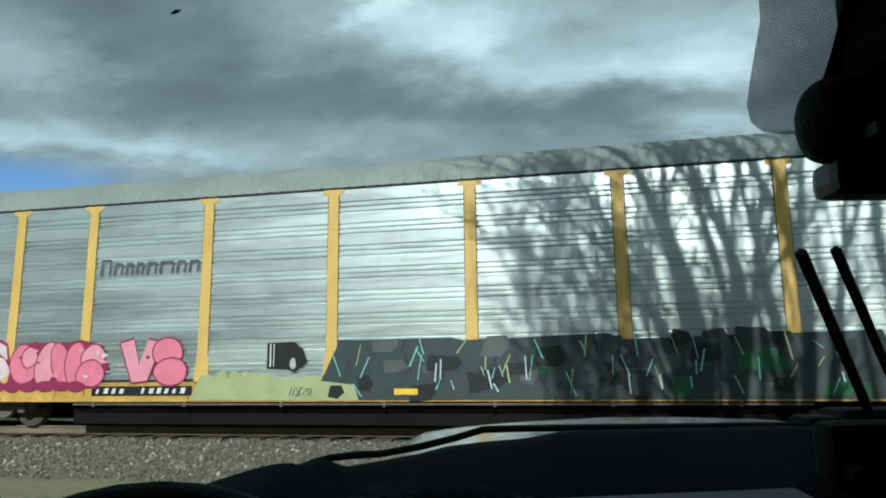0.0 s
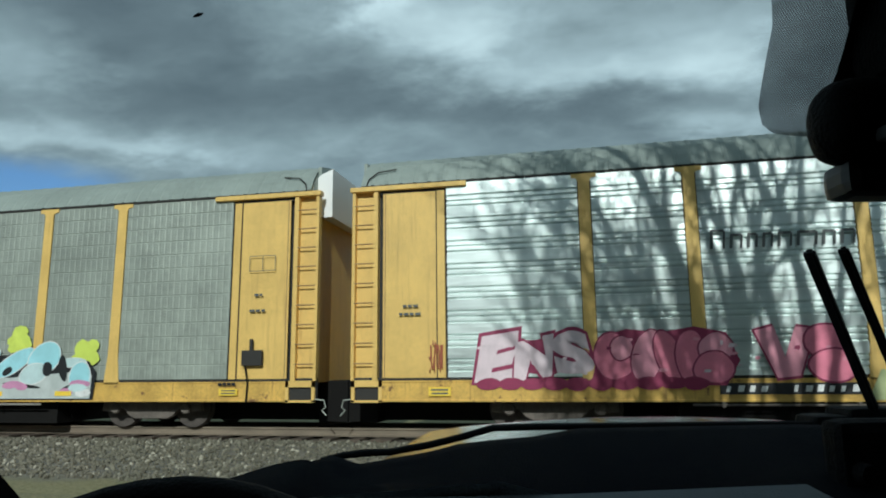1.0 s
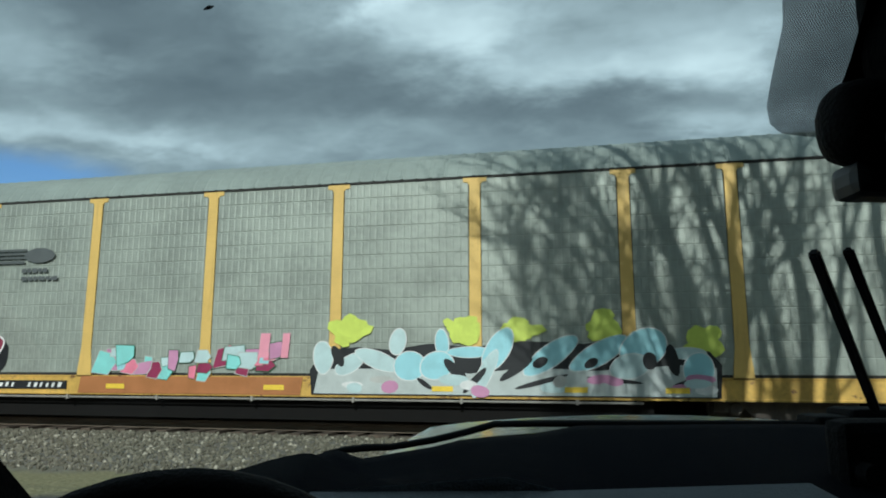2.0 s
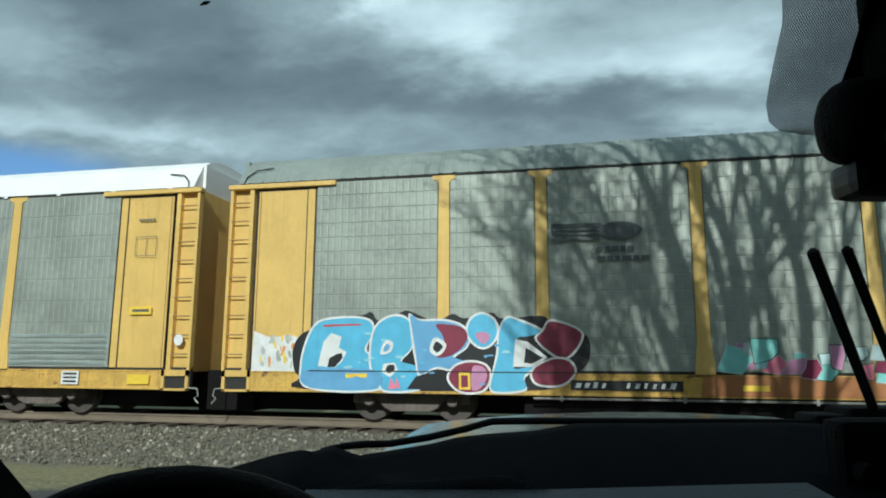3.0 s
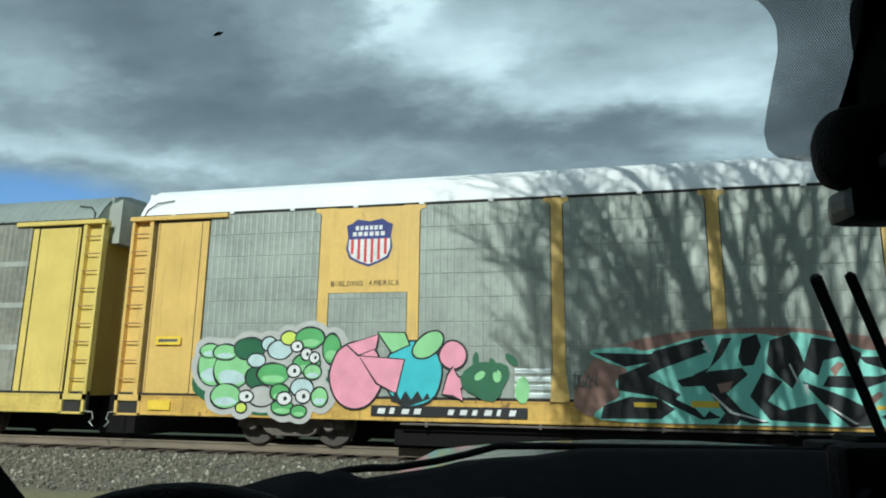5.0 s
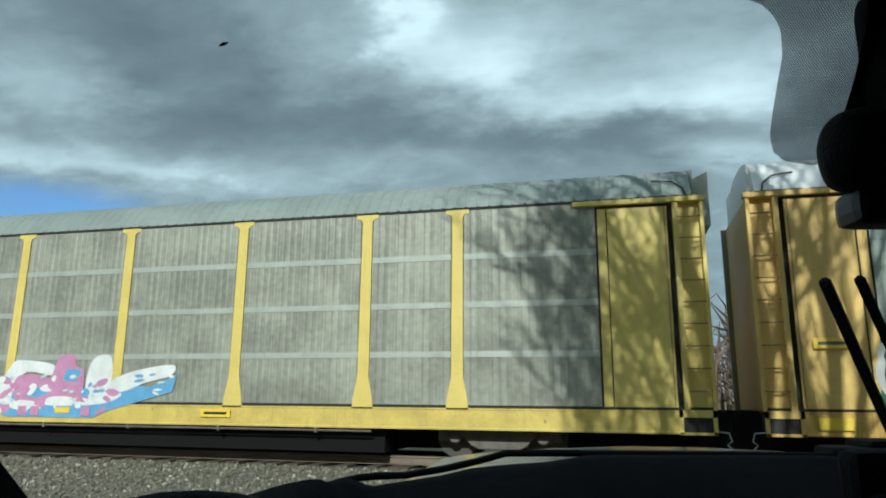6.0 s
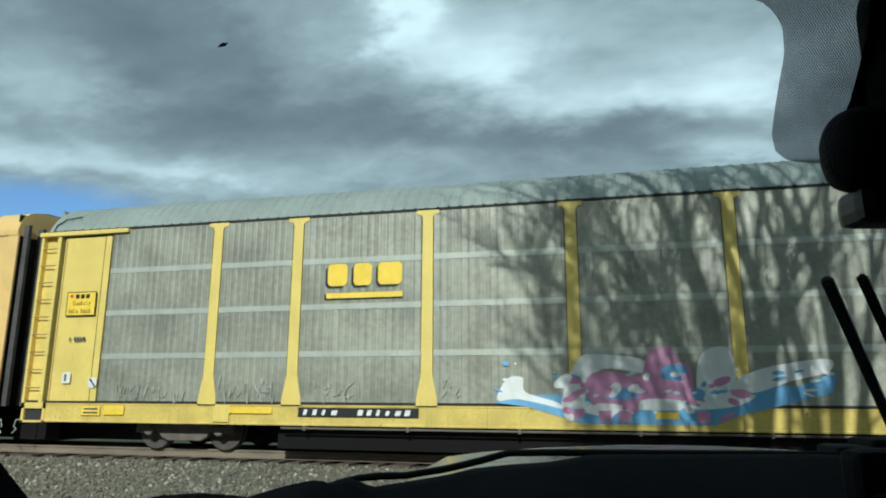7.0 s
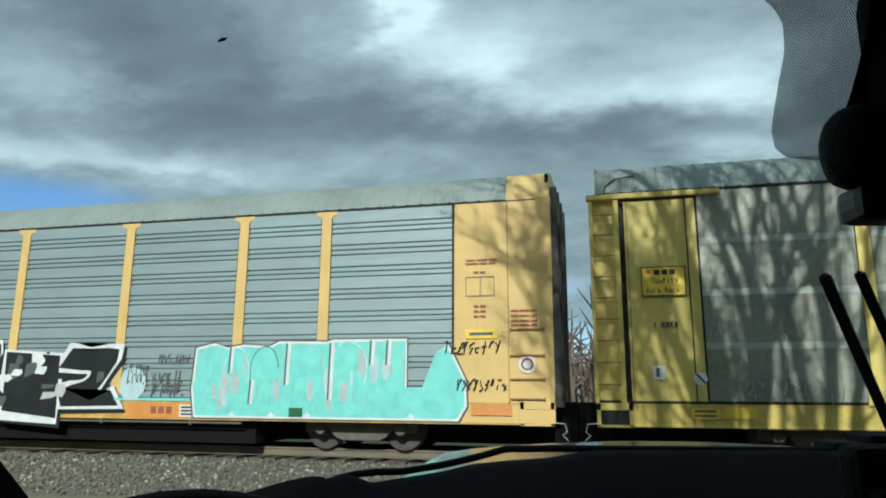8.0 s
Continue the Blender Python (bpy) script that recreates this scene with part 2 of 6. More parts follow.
def lathe(bm, profile, axis="y", centre=(0, 0, 0), sides=24):
    """A profile of (along, radius) turned about an axis through centre."""
    c = Vector(centre)
    rings = []
    for along, r in profile:
        ring = []
        for k in range(sides):
            a = 6.283185 * k / sides
            p = (r * math.cos(a), along, r * math.sin(a)) if axis == "y" else (along, r * math.cos(a), r * math.sin(a))
            ring.append(bm.verts.new(c + Vector(p)))
        rings.append(ring)
    for a, b in zip(rings, rings[1:]):
        for k in range(sides):
            j = (k + 1) % sides
            bm.faces.new((a[k], b[k], b[j], a[j]))
    bm.faces.new(rings[0])
    bm.faces.new(rings[-1][::-1])
    return bm


# ---- ground and track ----
def ground_height(y):
    pts = ((-4000, 0.0), (6.0, 0.0), (8.2, -0.40), (10.3, -0.46), (12.7, -0.24), (17.2, -0.24), (19.5, -0.5), (30, -0.5), (4000, -0.5))
    for (a, za), (b, zb) in zip(pts, pts[1:]):
        if a <= y <= b:
            return za + (zb - za) * (y - a) / (b - a)
    return -0.5


gm = bpy.data.materials.new("gravel_and_dry_grass")
gm.use_nodes = True
gm.node_tree.nodes.clear()
N = Nodes(gm.node_tree)
spot = N.add("TexCoord").outputs["Object"]
line = N.add("SeparateXYZ", Vector=spot).outputs[1]
wob = N.noise(spot, 0.8, 4.0)
line = N.math("ADD", line, N.math("MULTIPLY", N.math("SUBTRACT", wob, 0.5), 1.8))
fine = N.noise(spot, 14.0, 5.0, 0.7)
vor = N.add("TexVoronoi", Vector=spot, Scale=17.0)
stones = N.mix(N.span(vor.outputs["Color"], 0.0, 1.0), c4((0.09, 0.085, 0.07)), c4((0.19, 0.18, 0.15)))
grass = N.mix(N.span(fine, 0.3, 0.7), c4((0.13, 0.125, 0.055)), c4((0.27, 0.25, 0.14)))
col = N.mix(N.span(line, 9.2, 10.2), grass, stones)
dust = N.mix(N.span(fine, 0.3, 0.7), c4((0.085, 0.068, 0.05)), c4((0.15, 0.122, 0.092)))
col = N.mix(N.math("MULTIPLY", N.span(N.add("SeparateXYZ", Vector=spot).outputs[1], 13.35, 13.7), 0.9), col, dust)
col = N.mix(N.span(line, 18.5, 19.8), col, grass)
asphalt = N.mix(N.span(fine, 0.3, 0.7), c4((0.045, 0.045, 0.047)), c4((0.075, 0.073, 0.07)))
col = N.mix(N.span(line, 5.4, 5.9), asphalt, col)
p = N.add("BsdfPrincipled", Base_Color=col, Roughness=0.9)
N.put(p, "Normal", N.add("Bump", Height=N.math("ADD", vor.outputs["Distance"], fine), Strength=0.6, Distance=0.03).outputs[0])
N.tree.links.new(p.outputs[0], N.add("OutputMaterial").inputs[0])
bm = bmesh.new()
ys = [-4000, -400, -60, -10, 6.0, 7, 8.2, 9.2, 10.3, 11.5, 12.7, 14, 15.5, 17.2, 19.5, 30, 80, 400, 4000]
sweep(bm, [(y, ground_height(y)) for y in ys], (-4000, -400, -60, -20, 0, 20, 60, 400, 4000))
bmesh.ops.reverse_faces(bm, faces=bm.faces)
for f in bm.faces:
    f.normal_update()
    if f.normal.z < 0:
        f.normal_flip()
tagged(part("ground", bm, gm), "grey ballast gravel with dry grass beside the railway track", "ground", kind="structure")

TRACK_Y = SIDE + 1.55
track = tagged(new("railway_track"), "rusty steel rails on weathered wooden ties in grey ballast", "railway track", kind="structure")
for s in (-1, 1):
    y = TRACK_Y + s * 0.755
    prof = [(-0.036, 0), (0.036, 0), (0.036, -0.035), (0.01, -0.05), (0.01, -0.145), (0.07, -0.16), (0.07, -0.172), (-0.07, -0.172), (-0.07, -0.16), (-0.01, -0.145), (-0.01, -0.05), (-0.036, -0.035)]
    bm = bmesh.new()
    sweep(bm, [(y + a, b) for a, b in prof], [x * 10.0 for x in range(-16, 17)], close=True)
    part("rail", bm, M["rail"], track)
bm = boxes((-0.115, 0.115, TRACK_Y - 1.3, TRACK_Y + 1.3, -0.36, -0.175), bevel=0.012)
tie = part("tie", bm, M["tie"], track)
tie.location = (-26.0, 0, 0)
for i in range(1, 84):
    t = tie.copy()
    scene.collection.objects.link(t)
    t.location = (-26.0 + 0.5 * i, random.uniform(-0.05, 0.05), random.uniform(-0.012, 0.004))
    t.rotation_euler = (0, 0, random.uniform(-0.012, 0.012))


def ballast():
    """Crushed stones scattered along the near shoulder of the track."""
    ico = bmesh.new()
    bmesh.ops.create_icosphere(ico, subdivisions=1, radius=1.0)
    base = np.array([v.co[:] for v in ico.verts])
    tri = np.array([[v.index for v in f.verts] for f in ico.faces])
    ico.free()
    rng = np.random.default_rng(4)
    n = 16000
    xs = rng.uniform(-19, 8, n)
    ys = rng.uniform(9.6, 13.62, n)
    keep = rng.uniform(0, 1, n) < np.clip((ys - 9.4) / 1.0, 0.1, 1)
    xs, ys = xs[keep], ys[keep]
    n = len(xs)
    size = rng.uniform(0.018, 0.05, (n, 1, 1)) * rng.uniform(0.6, 1.15, (n, 1, 3))
    rough = rng.uniform(0.75, 1.25, (n, len(base), 1))
    ang = rng.uniform(0, 6.283, n)
    pts = base[None] * rough * size
    c, s = np.cos(ang)[:, None], np.sin(ang)[:, None]
    x = pts[..., 0] * c - pts[..., 1] * s + xs[:, None]
    y = pts[..., 0] * s + pts[..., 1] * c + ys[:, None]
    z = pts[..., 2] + np.array([ground_height(v) for v in ys])[:, None] + 0.012
    verts = np.stack([x, y, z], -1).reshape(-1, 3)
    faces = (tri[None] + (np.arange(n) * len(base))[:, None, None]).reshape(-1, 3)
    me = bpy.data.meshes.new("ballast_stones")
    me.from_pydata(verts.tolist(), [], faces.tolist())
    m = bpy.data.materials.new("mixed_ballast_stone")
    m.use_nodes = True
    k = Nodes(m.node_tree)
    r = k.add("NewGeometry").outputs["Random Per Island"]
    rp = k.add("ValToRGB", Fac=r)
    e = rp.color_ramp.elements
    e[0].color, e[1].color = (0.095, 0.086, 0.062, 1), (0.42, 0.39, 0.31, 1)
    e.new(0.60).color = (0.15, 0.138, 0.100, 1)
    e.new(0.92).color = (0.21, 0.195, 0.148, 1)
    k.put(m.node_tree.nodes["Principled BSDF"], "Base Color", rp.outputs[0])
    k.put(m.node_tree.nodes["Principled BSDF"], "Roughness", 0.85)
    me.materials.append(m)
    return tagged(new("ballast_stones", me), "loose grey crushed ballast stones along the track", "ballast", kind="stuff")


ballast()

# ---- train ----
POSTS = [1.95, 4.75, 6.70, 9.60, 12.50, 15.41, 18.31, 21.21, 23.16, 25.96]
SILL_Z, DECK_Z, TOP_Z = 0.57, 1.0, 4.97


def corrugated(bm, x0, x1, z0, z1):
    """Sheet with bands of three pressed grooves."""
    prof = [(0.0, z0)]
    z = z0 + 0.10
    while z < z1 - 0.35:
        for k in range(3):
            a = z + 0.105 * k
            prof += [(0.0, a), (0.045, a + 0.011), (0.045, a + 0.032), (0.0, a + 0.058)]
        z += 0.47
    prof.append((0.0, z1))
    sweep(bm, prof, (x0, x1))


def ribbed(bm, x0, x1, z0, z1, rows, depth=0.005):
    """Perforated sheet with shallow upright ribs, pressed flat at each level seam."""
    n = max(2, int((x1 - x0) / 0.14))
    w = (x1 - x0) / n
    line = []
    for i in range(n):
        x = x0 + i * w
        line += [(x, 0.0), (x + w * 0.62, 0.0), (x + w * 0.72, 1.0), (x + w * 0.9, 1.0)]
    line.append((x1, 0.0))
    step = (z1 - z0) / rows
    levels = [(z0, 0.0)]
    for r in range(rows):
        a, b = z0 + r * step, z0 + (r + 1) * step
        levels += [(a + 0.02, 0.0), (a + 0.03, 1.0), (b - 0.03, 1.0), (b - 0.02, 0.0), (b - 0.008, -1.0), (b, -1.0)]
    rings = []
    for z, k in levels:
        rings.append([bm.verts.new((x, 0.004 + depth * f * max(k, 0) + (0.006 if k < 0 else 0.0), z)) for x, f in line])
    for a, b in zip(rings, rings[1:]):
        for i in range(len(line) - 1):
            bm.faces.new((a[i], a[i + 1], b[i + 1], b[i]))


def side_post(x, paint, car, flare):
    w = 0.12
    out = [(x - w, SILL_Z + 0.36)]
    if flare:
        out = [(x - 0.09 - flare, DECK_Z - 0.06), (x - 0.08 - flare, DECK_Z + 0.12), (x - w, DECK_Z + 0.58)]
    left = out + [(x - w + 0.01, 4.80), (x - 0.15, 4.855), (x - 0.24, 4.87), (x - 0.24, TOP_Z)]
    right = [(2 * x - a, z) for a, z in left][::-1]
    bm = slab(bmesh.new(), left + right, -0.012, 0.06)
    return part("side_post", bm, paint, car)


def roof_mesh(ribs, x0, x1):
    top = 0.0 if ribs else 0.06
    prof = [(-0.02, TOP_Z + 0.02), (0.02, TOP_Z + 0.10), (0.13, 5.25), (0.32, 5.48 + top), (0.60, 5.66 + top), (1.0, 5.76 + top), (1.55, 5.79 + top)]
    prof += [(3.1 - y, z) for y, z in prof[-2::-1]]
    bm = bmesh.new()
    if not ribs:
        xs = np.linspace(x0, x1, 21)
        sweep(bm, prof, xs)
    else:
        n = int((x1 - x0) / ribs)
        w = (x1 - x0) / n
        high = 0.012 if ribs < 0.28 else 0.009
        rings = []
        for i in range(n):
            for f, o in ((0.0, 0.0), (0.70, 0.0), (0.76, high), (0.94, high)):
                x = x0 + (i + f) * w
                rings.append([bm.verts.new((x, y + (o * 0.6 if y < 1.55 else -o * 0.6) * -1, z + o)) for y, z in prof])
        for r, s in zip(rings, rings[1:]):
            for i in range(len(prof) - 1):
                bm.faces.new((r[i], s[i], s[i + 1], r[i + 1]))
    # close the ends
    for x in (x0, x1):
        ring = [bm.verts.new((x, y, z)) for y, z in prof]
        bm.faces.new(ring if x == x0 else ring[::-1])
    return bm


def railcar(name, label, k, paint, sheet, style, roof, ribs, rows=4, flare=0.09, strip=None, boxed=False):
    """An enclosed car-carrying railcar. Local x runs along the body, y inward from the near side, z from the rail top."""
    car = tagged(new(name), label, "railcar", group="railcars of the passing train")
    def put(n, bm, m, lab="", parent=car, smooth=False):
        return part(n, bm, m, parent, lab, smooth)
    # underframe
    # Boxes reach low so their black stands for the shade under the car.
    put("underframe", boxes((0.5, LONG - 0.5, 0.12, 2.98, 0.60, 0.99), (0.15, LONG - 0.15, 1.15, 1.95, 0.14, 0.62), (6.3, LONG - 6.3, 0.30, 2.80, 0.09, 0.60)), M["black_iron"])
    # Dark sheet that stands for the shade in the deck gap.
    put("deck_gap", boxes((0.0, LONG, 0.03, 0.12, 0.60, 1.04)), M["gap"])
    sill = bmesh.new()
    sweep(sill, [(0.05, SILL_Z + 0.01), (-0.010, SILL_Z), (-0.012, SILL_Z + 0.03), (-0.002, SILL_Z + 0.045), (-0.002, DECK_Z - 0.06), (-0.012, DECK_Z - 0.05), (-0.012, DECK_Z - 0.02), (0.05, DECK_Z - 0.02)], (0.62, LONG - 0.62))
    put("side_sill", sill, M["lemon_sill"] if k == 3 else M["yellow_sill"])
    far = boxes((0.0, LONG, 3.02, 3.1, 0.57, TOP_Z))
    # Added black sheet; hides skylit ground beyond and stands for shade there.
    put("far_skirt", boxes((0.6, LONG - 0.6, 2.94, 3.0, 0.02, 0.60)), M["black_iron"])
    put("far_side_wall", far, sheet)
    put("brake_pipe", tube(bmesh.new(), [(6.5, 0.02, 0.515), (LONG - 6.5, 0.02, 0.515)], 0.022, 6), M["pipe_pale"] if k == 1 else M["truck"])
    for x in np.arange(7.0, LONG - 6.5, 2.2):
        put("pipe_clamp", boxes((x, x + 0.05, -0.01, 0.06, 0.47, 0.60)), M["pipe_pale"] if k == 1 else M["truck"])
    # bays
    edges = [1.95] + POSTS[1:-1] + [25.96]
    for a, b in zip(edges, edges[1:]):
        bm = bmesh.new()
        a, b = a + (0.13 if a > 2 else 0.05), b - (0.13 if b < 25 else 0.05)
        if style == "grooved":
            corrugated(bm, a, b, 1.035, TOP_Z - 0.03)
        else:
            ribbed(bm, a, b, 1.035, TOP_Z - 0.03, rows)
        panel = put("side_panel", bm, sheet)
        if strip:
            step = (TOP_Z - 0.03 - 1.035) / rows
            for r in range(1, rows):
                z = 1.035 + r * step
                put("flange_strip", boxes((a, b, -0.004, 0.02, z - 0.06, z + 0.06)), M["strip"], parent=panel)
    # Black sheet behind the panels; paints the shaded gaps beside the posts.
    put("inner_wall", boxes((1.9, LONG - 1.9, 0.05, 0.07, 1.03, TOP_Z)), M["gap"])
    for x in POSTS[1:-1]:
        side_post(x, paint, car, flare)
    # roof and top rail
    put("roof", roof_mesh(ribs, 0.18, LONG - 0.18), roof, smooth=False)
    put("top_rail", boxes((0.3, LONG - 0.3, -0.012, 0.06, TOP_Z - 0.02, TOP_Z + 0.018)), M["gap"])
    if not ribs:
        for x in np.arange(1.0, LONG - 0.6, 1.45):
            put("roof_tab", boxes((x, x + 0.10, -0.026, 0.0, TOP_Z - 0.03, TOP_Z + 0.03)), roof)
    # ends
    for side in (0, 1):
        def X(x):
            return LONG - x if side else x
        def bx(x0, x1, *r):
            return (min(X(x0), X(x1)), max(X(x0), X(x1))) + r
        if boxed and side:
            put("end_panel", boxes(bx(0.0, 1.95, -0.006, 0.05, 0.60, 4.98), bevel=0.01), paint)
            cap = bmesh.new()
            sweep(cap, [(-0.02, 4.97), (-0.02, 5.10), (0.04, 5.30), (0.14, 5.46), (0.30, 5.58), (0.55, 5.66), (1.55, 5.72), (2.6, 5.62), (2.9, 5.3), (2.9, 4.97)], (X(0.88), X(0.02)), close=True)
            for x in (X(0.88), X(0.02)):
                cap.faces.new([v for v in cap.verts if abs(v.co.x - x) < 1e-6])
            put("end_cap", cap, paint)
            put("panel_seam", boxes(bx(0.855, 0.875, -0.012, -0.004, 0.95, 5.0)), M["rung"])
            rail = put("ladder_stile", boxes(bx(0.84, 0.855, -0.05, -0.006, 1.0, 2.45)), paint)
            for z in (1.05, 1.42, 1.87, 2.37):
                put("ladder_rung", tube(bmesh.new(), [(X(0.84), -0.05, z), (X(0.18), -0.05, z)], 0.016, 6), M["rung"], parent=rail)
                put("rung_foot", boxes(bx(0.17, 0.20, -0.06, 0.0, z - 0.03, z + 0.03)), M["rung"], parent=rail)
            for j in range(7):
                y = 0.16 + j * 0.42
                put("end_bar", boxes(bx(-0.12 - 0.02 * (j % 2), 0.02, y, y + 0.09, 0.9, 5.25)), M["end_steel"])
            put("end_wall", boxes(bx(0.03, 0.10, 0.05, 3.05, 0.9, 5.5)), M["black_iron"])
        else:
            door = put("end_panel", boxes(bx(0.66, 1.96, 0.015, 0.05, 1.03, 4.80), bevel=0.006), paint)
            put("panel_stiffener", boxes(bx(1.80, 1.96, -0.008, 0.015, 1.03, 4.80), bevel=0.006), paint, parent=door)
            # Dark line painted in for the shading along the stiffener's edge.
            put("panel_seam", boxes(bx(1.775, 1.795, 0.004, 0.016, 1.03, 4.80)), M["gap"], parent=door)
            put("panel_seam", boxes(bx(0.70, 0.715, 0.004, 0.016, 1.03, 4.80)), M["rung"], parent=door)
            put("corner_sheet", boxes(bx(0.02, 0.56, 0.10, 0.13, 1.0, 4.86)), paint)
            # Dark strip that stands for the shadow beside the ladder stile.
            put("corner_slot", boxes(bx(0.54, 0.68, 0.12, 0.15, 1.0, 4.86)), M["gap"])
            ladder = put("ladder_stile", boxes(bx(0.46, 0.56, -0.03, 0.10, 0.98, 4.86), bevel=0.008), paint)
            put("corner_post", boxes(bx(0.0, 0.07, -0.03, 0.13, 0.98, 4.86), bevel=0.008), paint)
            for j in range(9):
                z = 1.32 + j * 0.405
                r = put("ladder_rung", tube(bmesh.new(), [(X(0.05), -0.02, z), (X(0.48), -0.02, z)], 0.015, 6), M["rung"], parent=ladder)
            put("end_top_rail", boxes(bx(-0.04, 2.42, -0.07, 0.12, 4.86, 4.96), bevel=0.012), paint)
            # Dark strip painted in as the shadow under the end top rail.
            put("top_rail_seal", boxes(bx(0.60, 1.9, 0.02, 0.08, 4.78, 4.87)), M["gap"])
            put("end_door", boxes(bx(0.10, 0.16, 0.13, 3.0, 0.95, 4.97), bevel=0.01), paint)
            put("end_cap", boxes(bx(0.12, 0.20, 0.35, 2.75, 4.97, 5.60)), roof)
            if k in (1, 3) and side:
                hood_end = slab(bmesh.new(), [(X(0.45), 4.98), (X(0.30), 5.22), (X(0.12), 5.40), (X(-0.16), 5.52), (X(-0.16), 4.45), (X(0.09), 4.45), (X(0.09), 4.98)], 0.30, 2.80)
                put("end_hood", hood_end, M["roof_white"] if k == 1 else M["strip"], "pale curved end hood")
            put("roof_hook", tube(bmesh.new(), [(X(0.30), -0.02, 4.97), (X(0.34), 0.02, 5.14), (X(0.52), 0.1, 5.30), (X(0.9), 0.16, 5.36)], 0.016, 5), M["gap"])
        put("step_frame", boxes(bx(0.02, 0.66, -0.02, 0.05, 0.86, 0.99), bx(0.02, 0.09, -0.02, 0.05, 0.56, 0.99), bx(0.59, 0.66, -0.02, 0.05, 0.56, 0.99), bx(0.02, 0.66, -0.02, 0.05, 0.555, 0.60)), paint)
        # Black sheet painted in for the shade inside the step opening.
        put("step_recess", boxes(bx(0.05, 0.64, 0.10, 0.14, 0.58, 0.9)), M["gap"])
        # Coupler box enlarged to block the sunlit ground between the cars.
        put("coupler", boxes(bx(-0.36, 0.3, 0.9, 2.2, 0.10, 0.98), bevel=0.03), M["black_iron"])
        put("uncoupling_lever", tube(bmesh.new(), [(X(0.05), 0.02, 0.62), (X(-0.16), 0.05, 0.60), (X(-0.20), 0.05, 0.46), (X(-0.12), 0.04, 0.40), (X(-0.22), 0.04, 0.30)], 0.014, 5), M["strip"])
        put("air_hose", tube(bmesh.new(), [(X(0.1), 1.2, 0.7), (X(-0.1), 1.15, 0.55), (X(-0.25), 1.15, 0.32), (X(-0.36), 1.2, 0.36)], 0.025, 6), M["rubber"])
        truck(car, X(4.0))
    return car


def truck(car, cx):
    """A two-axle truck with cast side frames."""
    t = part("truck", boxes((cx - 0.22, cx + 0.22, 0.55, 2.55, 0.30, 0.62), bevel=0.03), M["black_iron"], car)
    for y0, y1 in ((0.38, 0.52), (2.58, 2.72)):
        half = [(-1.22, 0.36), (-1.20, 0.55), (-1.05, 0.63), (-0.75, 0.60), (-0.45, 0.66), (0.0, 0.70)]
        low = [(0.0, 0.20), (-0.40, 0.19), (-0.55, 0.26), (-0.66, 0.42), (-0.80, 0.44), (-1.02, 0.34)]
        top = half + [(-a, z) for a, z in half[-2::-1]]
        bottom = [(-a, z) for a, z in low[::-1]] + low[1:]
        bm = slab(bmesh.new(), [(cx + a, z) for a, z in top + bottom], y0, y1)
        bmesh.ops.bevel(bm, geom=[e for e in bm.edges if abs(e.verts[0].co.y - e.verts[1].co.y) < 1e-6], offset=0.018, segments=1, affect="EDGES")
        part("side_frame", bm, M["truck"], t)
        for s in (-1, 1):
            part("bearing_cap", lathe(bmesh.new(), [(y0 - 0.06, 0.06), (y0 - 0.06, 0.10), (y0 - 0.03, 0.125), (y0 + 0.02, 0.125)], "y", (cx + s * 0.865, 0, 0.42), 14), M["truck"], t)
        for s in (-0.26, -0.09, 0.09, 0.26):
            pts = [(cx + s + 0.055 * math.cos(a * 0.9), y0 + 0.07 + 0.055 * math.sin(a * 0.9), 0.26 + a * 0.011) for a in range(29)]
            part("spring", tube(bmesh.new(), pts, 0.013, 5), M["truck"], t)
    for s in (-1, 1):
        bm = bmesh.new()
        for y, d in ((0.72, 1), (2.38, -1)):
            lathe(bm, [(y - 0.07 * d, 0.10), (y - 0.07 * d, 0.42), (y + 0.05 * d, 0.42), (y + 0.06 * d, 0.45), (y + 0.08 * d, 0.45), (y + 0.08 * d, 0.10)][::d], "y", (0, -1.55, 0), 28)
            lathe(bm, [(y - 0.11 * d, 0.04), (y - 0.11 * d, 0.13), (y - 0.07 * d, 0.16)][::d], "y", (0, -1.55, 0), 14)
        lathe(bm, [(-1.0, 0.075), (1.0, 0.075)], "y", (0, 0, 0), 12)
        w = part("wheelset", bm, M["tread"], t)
        w.location = (cx + s * 0.865, 1.55, 0.42)
        WHEELS.append(w)


WHEELS = []
TRAIN = [
    railcar("railcar", "bright galvanised car-carrier railcar with yellow posts and pink graffiti", 0, M["yellow"], M["shiny"], "grooved", M["roof_grey"], 0.30),
    railcar("railcar", "dull grey car-carrier railcar with yellow ends and blue letter graffiti", 1, M["yellow"], M["dull_plain"], "ribbed", M["roof_grey"], 0.30, rows=13),
    railcar("railcar", "white-roofed grey car-carrier railcar with a shield emblem and green graffiti", 2, M["yellow"], M["dull_plain"], "ribbed", M["roof_white"], 0.0, rows=8),
    railcar("railcar", "weathered grey car-carrier railcar with lemon-yellow posts and ends", 3, M["lemon"], M["dull"], "ribbed", M["roof_grey"], 0.24, rows=4, strip=True, flare=0.13),
    railcar("railcar", "blue-grey grooved car-carrier railcar with boxed orange end and turquoise graffiti", 4, M["peach"], M["blued"], "grooved", M["roof_grey"], 0.30, flare=0.0, boxed=True),
]

# ---- paint, lettering and plates on the railcars ----
PAINT = {}


def ink(name, colour, rough=0.5):
    if name not in PAINT:
        PAINT[name] = surface(name + "_paint", colour, rough, 0, 0.12, 3.0, streak=0.15)
    return PAINT[name]


